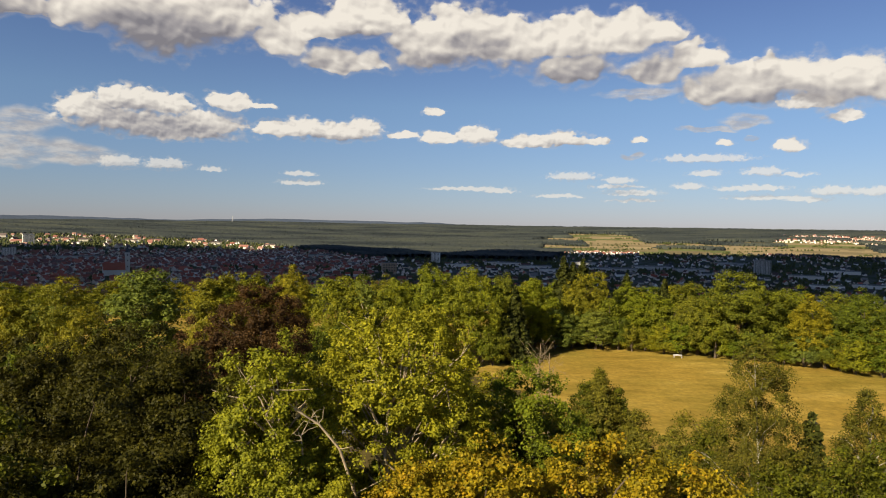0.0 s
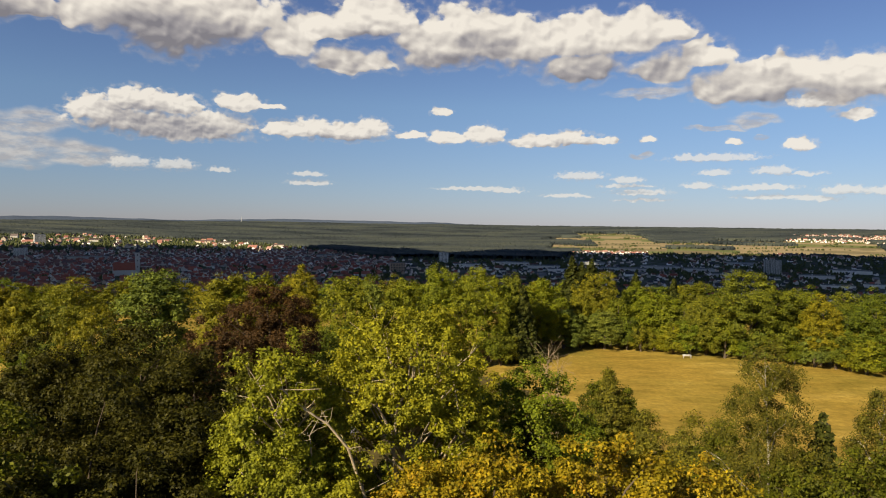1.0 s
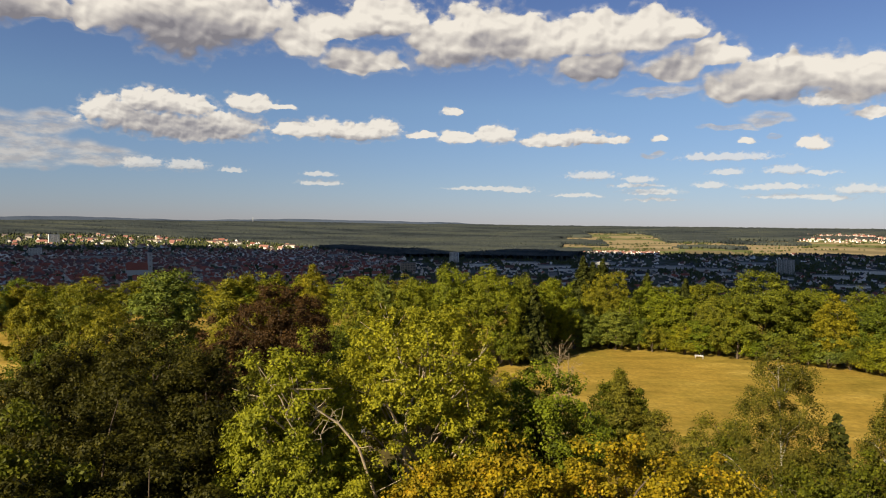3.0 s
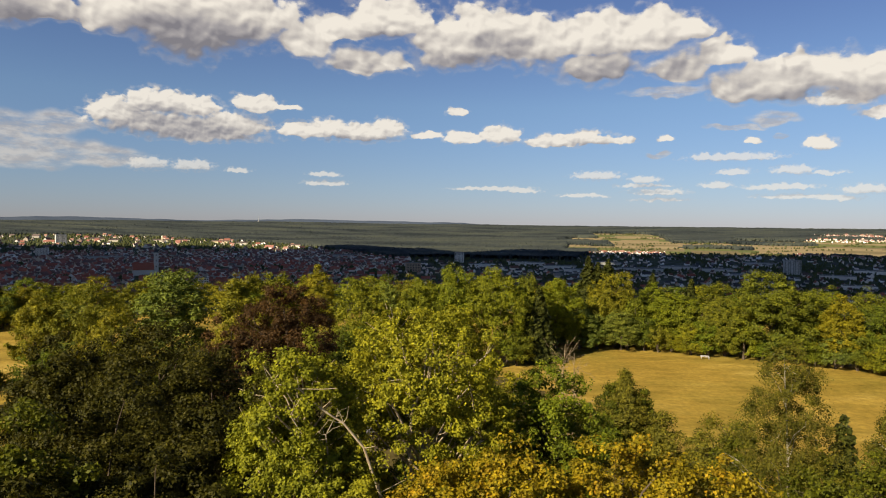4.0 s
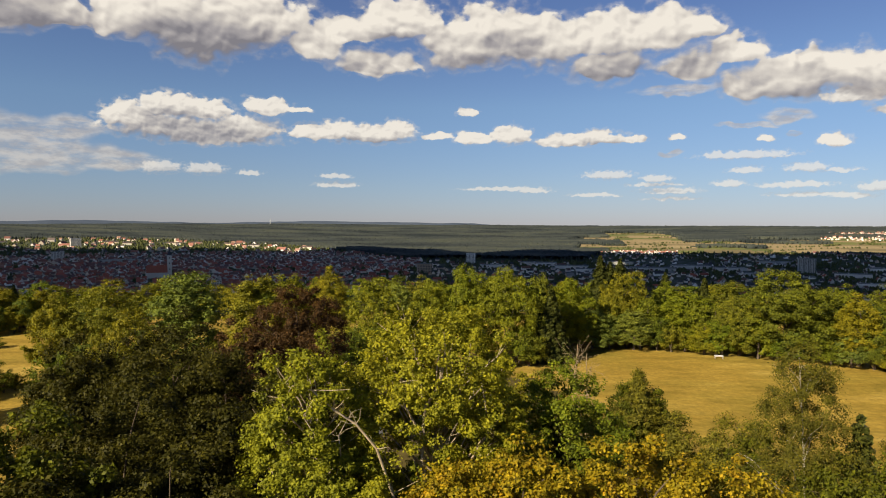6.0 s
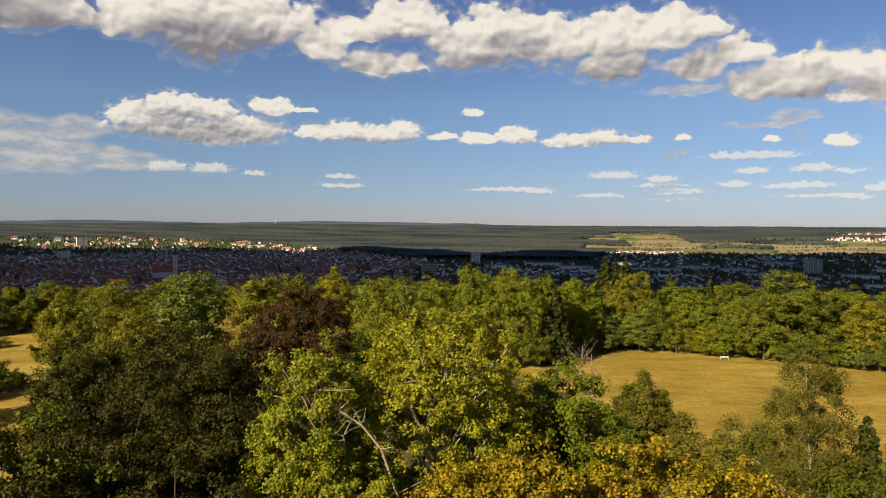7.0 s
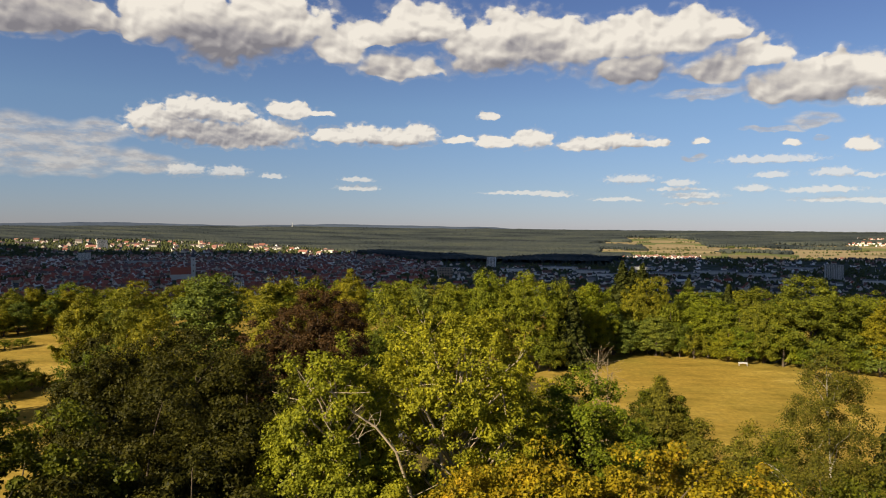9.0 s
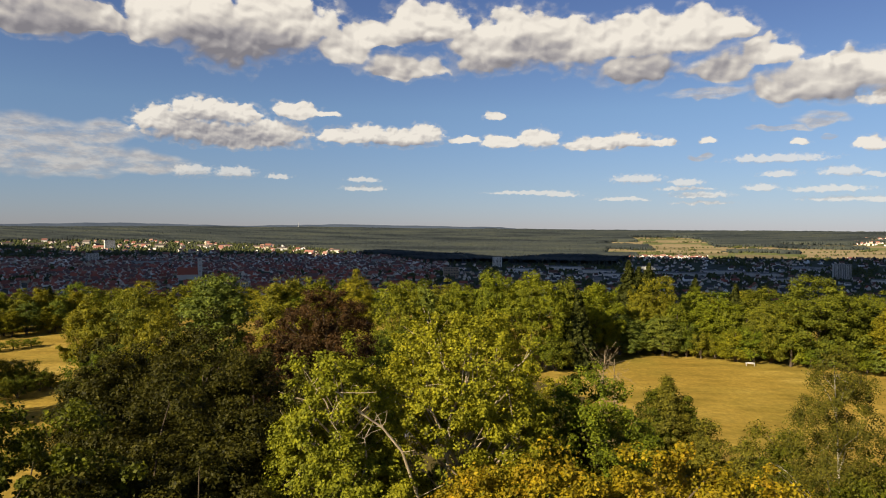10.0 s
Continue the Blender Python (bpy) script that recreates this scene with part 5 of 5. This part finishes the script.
def church(az, r, turn):
    """A town church: steep red nave roof, stepped choir and a square pale tower with a dark cap."""
    thing = gable_house("church", 58, 24, 16, 36, WHITE, ROOF_RED, False)
    part("tower", box(bmesh.new(), 30, 42, -6, 6, -3, 66), WHITE, thing, "pale square church tower")
    bm = bmesh.new()
    rings = ((6.6, 66.0), (6.6, 67.0), (4.6, 71.0), (4.8, 74.5), (2.8, 77.0), (0.3, 88.0))
    last = None
    for rad, z in rings:
        ring = [bm.verts.new((36.0 + rad * math.cos(k * math.pi / 4 + 0.39) * 1.08, rad * math.sin(k * math.pi / 4 + 0.39) * 1.08, z)) for k in range(8)]
        if last:
            for k in range(8):
                bm.faces.new((last[k], last[(k + 1) % 8], ring[(k + 1) % 8], ring[k]))
        last = ring
    bm.faces.new(last)
    part("spire", bm, SLATE, thing, "dark slate cap")
    for z in (22, 40, 56):
        for y in (-6.08, 5.93):
            part("window", box(bmesh.new(), 34.4, 36.6, y, y + 0.15, z, z + 4.5), PANE, thing)
    p = spot(az, r)
    thing.matrix_basis = pose(p.x, p.y, terrain(p.x, p.y), 0, 0, turn - az)
    return tagged(thing, "old church with steep red roof and pale tower", "church")


church(-26.4, 2140, 6)


# ---- woods of the valley ----
def canopy_mesh(name, places, label, mat=None):
    """Many small tree crowns, each an uneven tapered lump."""
    rng2 = np.random.default_rng(len(places))
    n = len(places)
    P = np.array(places, dtype=float)
    rings = ((0.1, 0.9), (0.62, 0.8))
    k = 5
    V = []
    for u, w in rings:
        for i in range(k):
            a = 2 * math.pi * i / k + u * 2
            j = rng2.uniform(0.7, 1.25, size=n)
            V.append(np.stack((P[:, 0] + np.cos(a) * P[:, 3] * w * j, P[:, 1] + np.sin(a) * P[:, 3] * w * j,
                               P[:, 2] + P[:, 4] * (0.12 + 0.88 * (u + rng2.uniform(-0.06, 0.06, size=n)))), 1))
    V.append(np.stack((P[:, 0] + rng2.normal(size=n) * 0.4, P[:, 1], P[:, 2] + P[:, 4]), 1))
    V = np.stack(V, 1)
    per = V.shape[1]
    F = []
    for r in range(1):
        for i in range(k):
            F.append((r * k + i, r * k + (i + 1) % k, (r + 1) * k + (i + 1) % k))
            F.append((r * k + i, (r + 1) * k + (i + 1) % k, (r + 1) * k + i))
    for i in range(k):
        F.append((k + i, k + (i + 1) % k, 2 * k))
    F = np.array(F)
    faces = (F[None] + (np.arange(n) * per)[:, None, None]).reshape(-1, 3)
    me = mesh_from(name, V.reshape(-1, 3), faces, [mat or CANOPY], None, True)
    return tagged(new(name, me), label, "woodland", kind="stuff")


def forest_roof():
    """The closed canopy of the far woods: one lumpy sheet that ends in trees at its borders."""
    azs = np.arange(-46, 42.01, 0.11)
    rs = np.concatenate((np.arange(2600, 3700, 26.0), np.arange(3700, 4800, 20.0)))
    n = len(azs)
    wood = np.array([[field_kind(a, r) == 6 for a in azs] for r in rs])
    inner = wood.copy()
    inner[1:-1, 1:-1] = wood[1:-1, 1:-1] & wood[:-2, 1:-1] & wood[2:, 1:-1] & wood[1:-1, :-2] & wood[1:-1, 2:]
    verts, faces = [], []
    for j, r in enumerate(rs):
        for i, a in enumerate(azs):
            p = spot(a, r)
            lump = noise.noise((p.x * 0.055, p.y * 0.055, 0.0)) * 3.6 + noise.noise((p.x * 0.16, p.y * 0.16, 5.0)) * 2.6 + noise.noise((p.x * 0.006, p.y * 0.006, 2.0)) * 3.0
            verts.append((p.x, p.y, terrain(p.x, p.y) + (12.5 + lump if inner[j, i] else 0.3)))
    for j in range(len(rs) - 1):
        for i in range(n - 1):
            if inner[j, i] or inner[j + 1, i] or inner[j, i + 1] or inner[j + 1, i + 1]:
                faces.append((j * n + i + 1, j * n + i, (j + 1) * n + i, (j + 1) * n + i + 1))
    me = mesh_from("forest_canopy", verts, faces, [CANOPY], None, True)
    return tagged(new("forest_canopy", me), "closed dark green canopy of the far forest", "woodland", kind="stuff")


forest_roof()
rng = np.random.default_rng(23)
forest, grove, edge_trees, hill = [], [], [], []
while len(forest) < 11000:
    az = rng.uniform(-45, 41)
    r = math.sqrt(rng.uniform(2560 ** 2, 4760 ** 2))
    if field_kind(az, r) != 6:
        continue
    border = field_kind(az, r - 45) != 6 or field_kind(az - 0.5, r) != 6 or field_kind(az + 0.5, r) != 6
    if not border and rng.uniform() < 0.8:
        continue
    p = spot(az, r)
    forest.append((p.x, p.y, terrain(p.x, p.y), rng.uniform(3.6, 6.2), rng.uniform(12.5, 17.5) if not border else rng.uniform(10, 16)))
while len(grove) < 7600:
    az, r = rng.uniform(-42, 38), rng.uniform(1650, 3660)
    if r > town_edge(az) + 40:
        continue
    p = spot(az, r)
    green = noise.noise((p.x * 0.006, p.y * 0.0035, 4.0)) + (0.30 if az > -8 else -0.02) + 0.55 * smooth(2650, 3000, r)
    if green < rng.uniform(0.0, 0.4) or not free(p.x, p.y, 6):
        continue
    grove.append((p.x, p.y, terrain(p.x, p.y), rng.uniform(3.0, 6.0), rng.uniform(6, 13)))
while len(edge_trees) < 800:
    az = rng.uniform(9, 38)
    r = rng.uniform(2900, 4150)
    p = spot(az, r)
    if abs(noise.noise((p.x * 0.0016, p.y * 0.005, 7.0))) > 0.011:
        continue
    edge_trees.append((p.x, p.y, terrain(p.x, p.y), rng.uniform(3.0, 6.0), rng.uniform(5, 10)))
while len(hill) < 1100:
    az, r = rng.uniform(-48, 44), rng.uniform(340, 1350)
    p = spot(az, r)
    hill.append((p.x, p.y, terrain(p.x, p.y), rng.uniform(3.0, 5.0), rng.uniform(7, 12)))
canopy_mesh("forest", forest, "dark green forest spread over the valley and far hills")
canopy_mesh("town_trees", grove, "dark green trees between the houses", HEDGE)
canopy_mesh("hedgerows", edge_trees, "green hedgerows between stubble fields", HEDGE)
canopy_mesh("hillside_wood", hill, "green wood on the slope below the hilltop")


# ---- the cloud whose shadow lies on the town ----
def shadow_cloud():
    lift = 2400.0
    c = spot(-1, 2040, -120) + SUN_DIR * lift
    bm = bmesh.new()
    rng3 = random.Random(4)
    for i in range(170):
        u = rng3.uniform(-1, 1)
        v = rng3.uniform(-1, 1 - 0.76 * abs(u + 0.05))
        s = rng3.uniform(170, 300)
        m = pose(c.x + u * 2500, c.y + v * 700, c.z + rng3.uniform(-20, 40), 0, 0, rng3.uniform(0, 360)) @ Matrix.Diagonal((s * 1.5, s, s * 0.4, 1))
        bmesh.ops.create_icosphere(bm, subdivisions=2, radius=1.0, matrix=m)
    for q in bm.verts:
        q.co += Vector((noise.noise(q.co * 0.006), noise.noise(q.co * 0.006 + Vector((9, 0, 0))), noise.noise(q.co * 0.006 + Vector((0, 9, 0))))) * 60
    me = bpy.data.meshes.new("cloud")
    bm.to_mesh(me)
    bm.free()
    me.materials.append(CLOUD_WHITE)
    return tagged(new("cloud", me), "broad white cumulus cloud shading the town below", "cloud", kind="structure")


shadow_cloud()
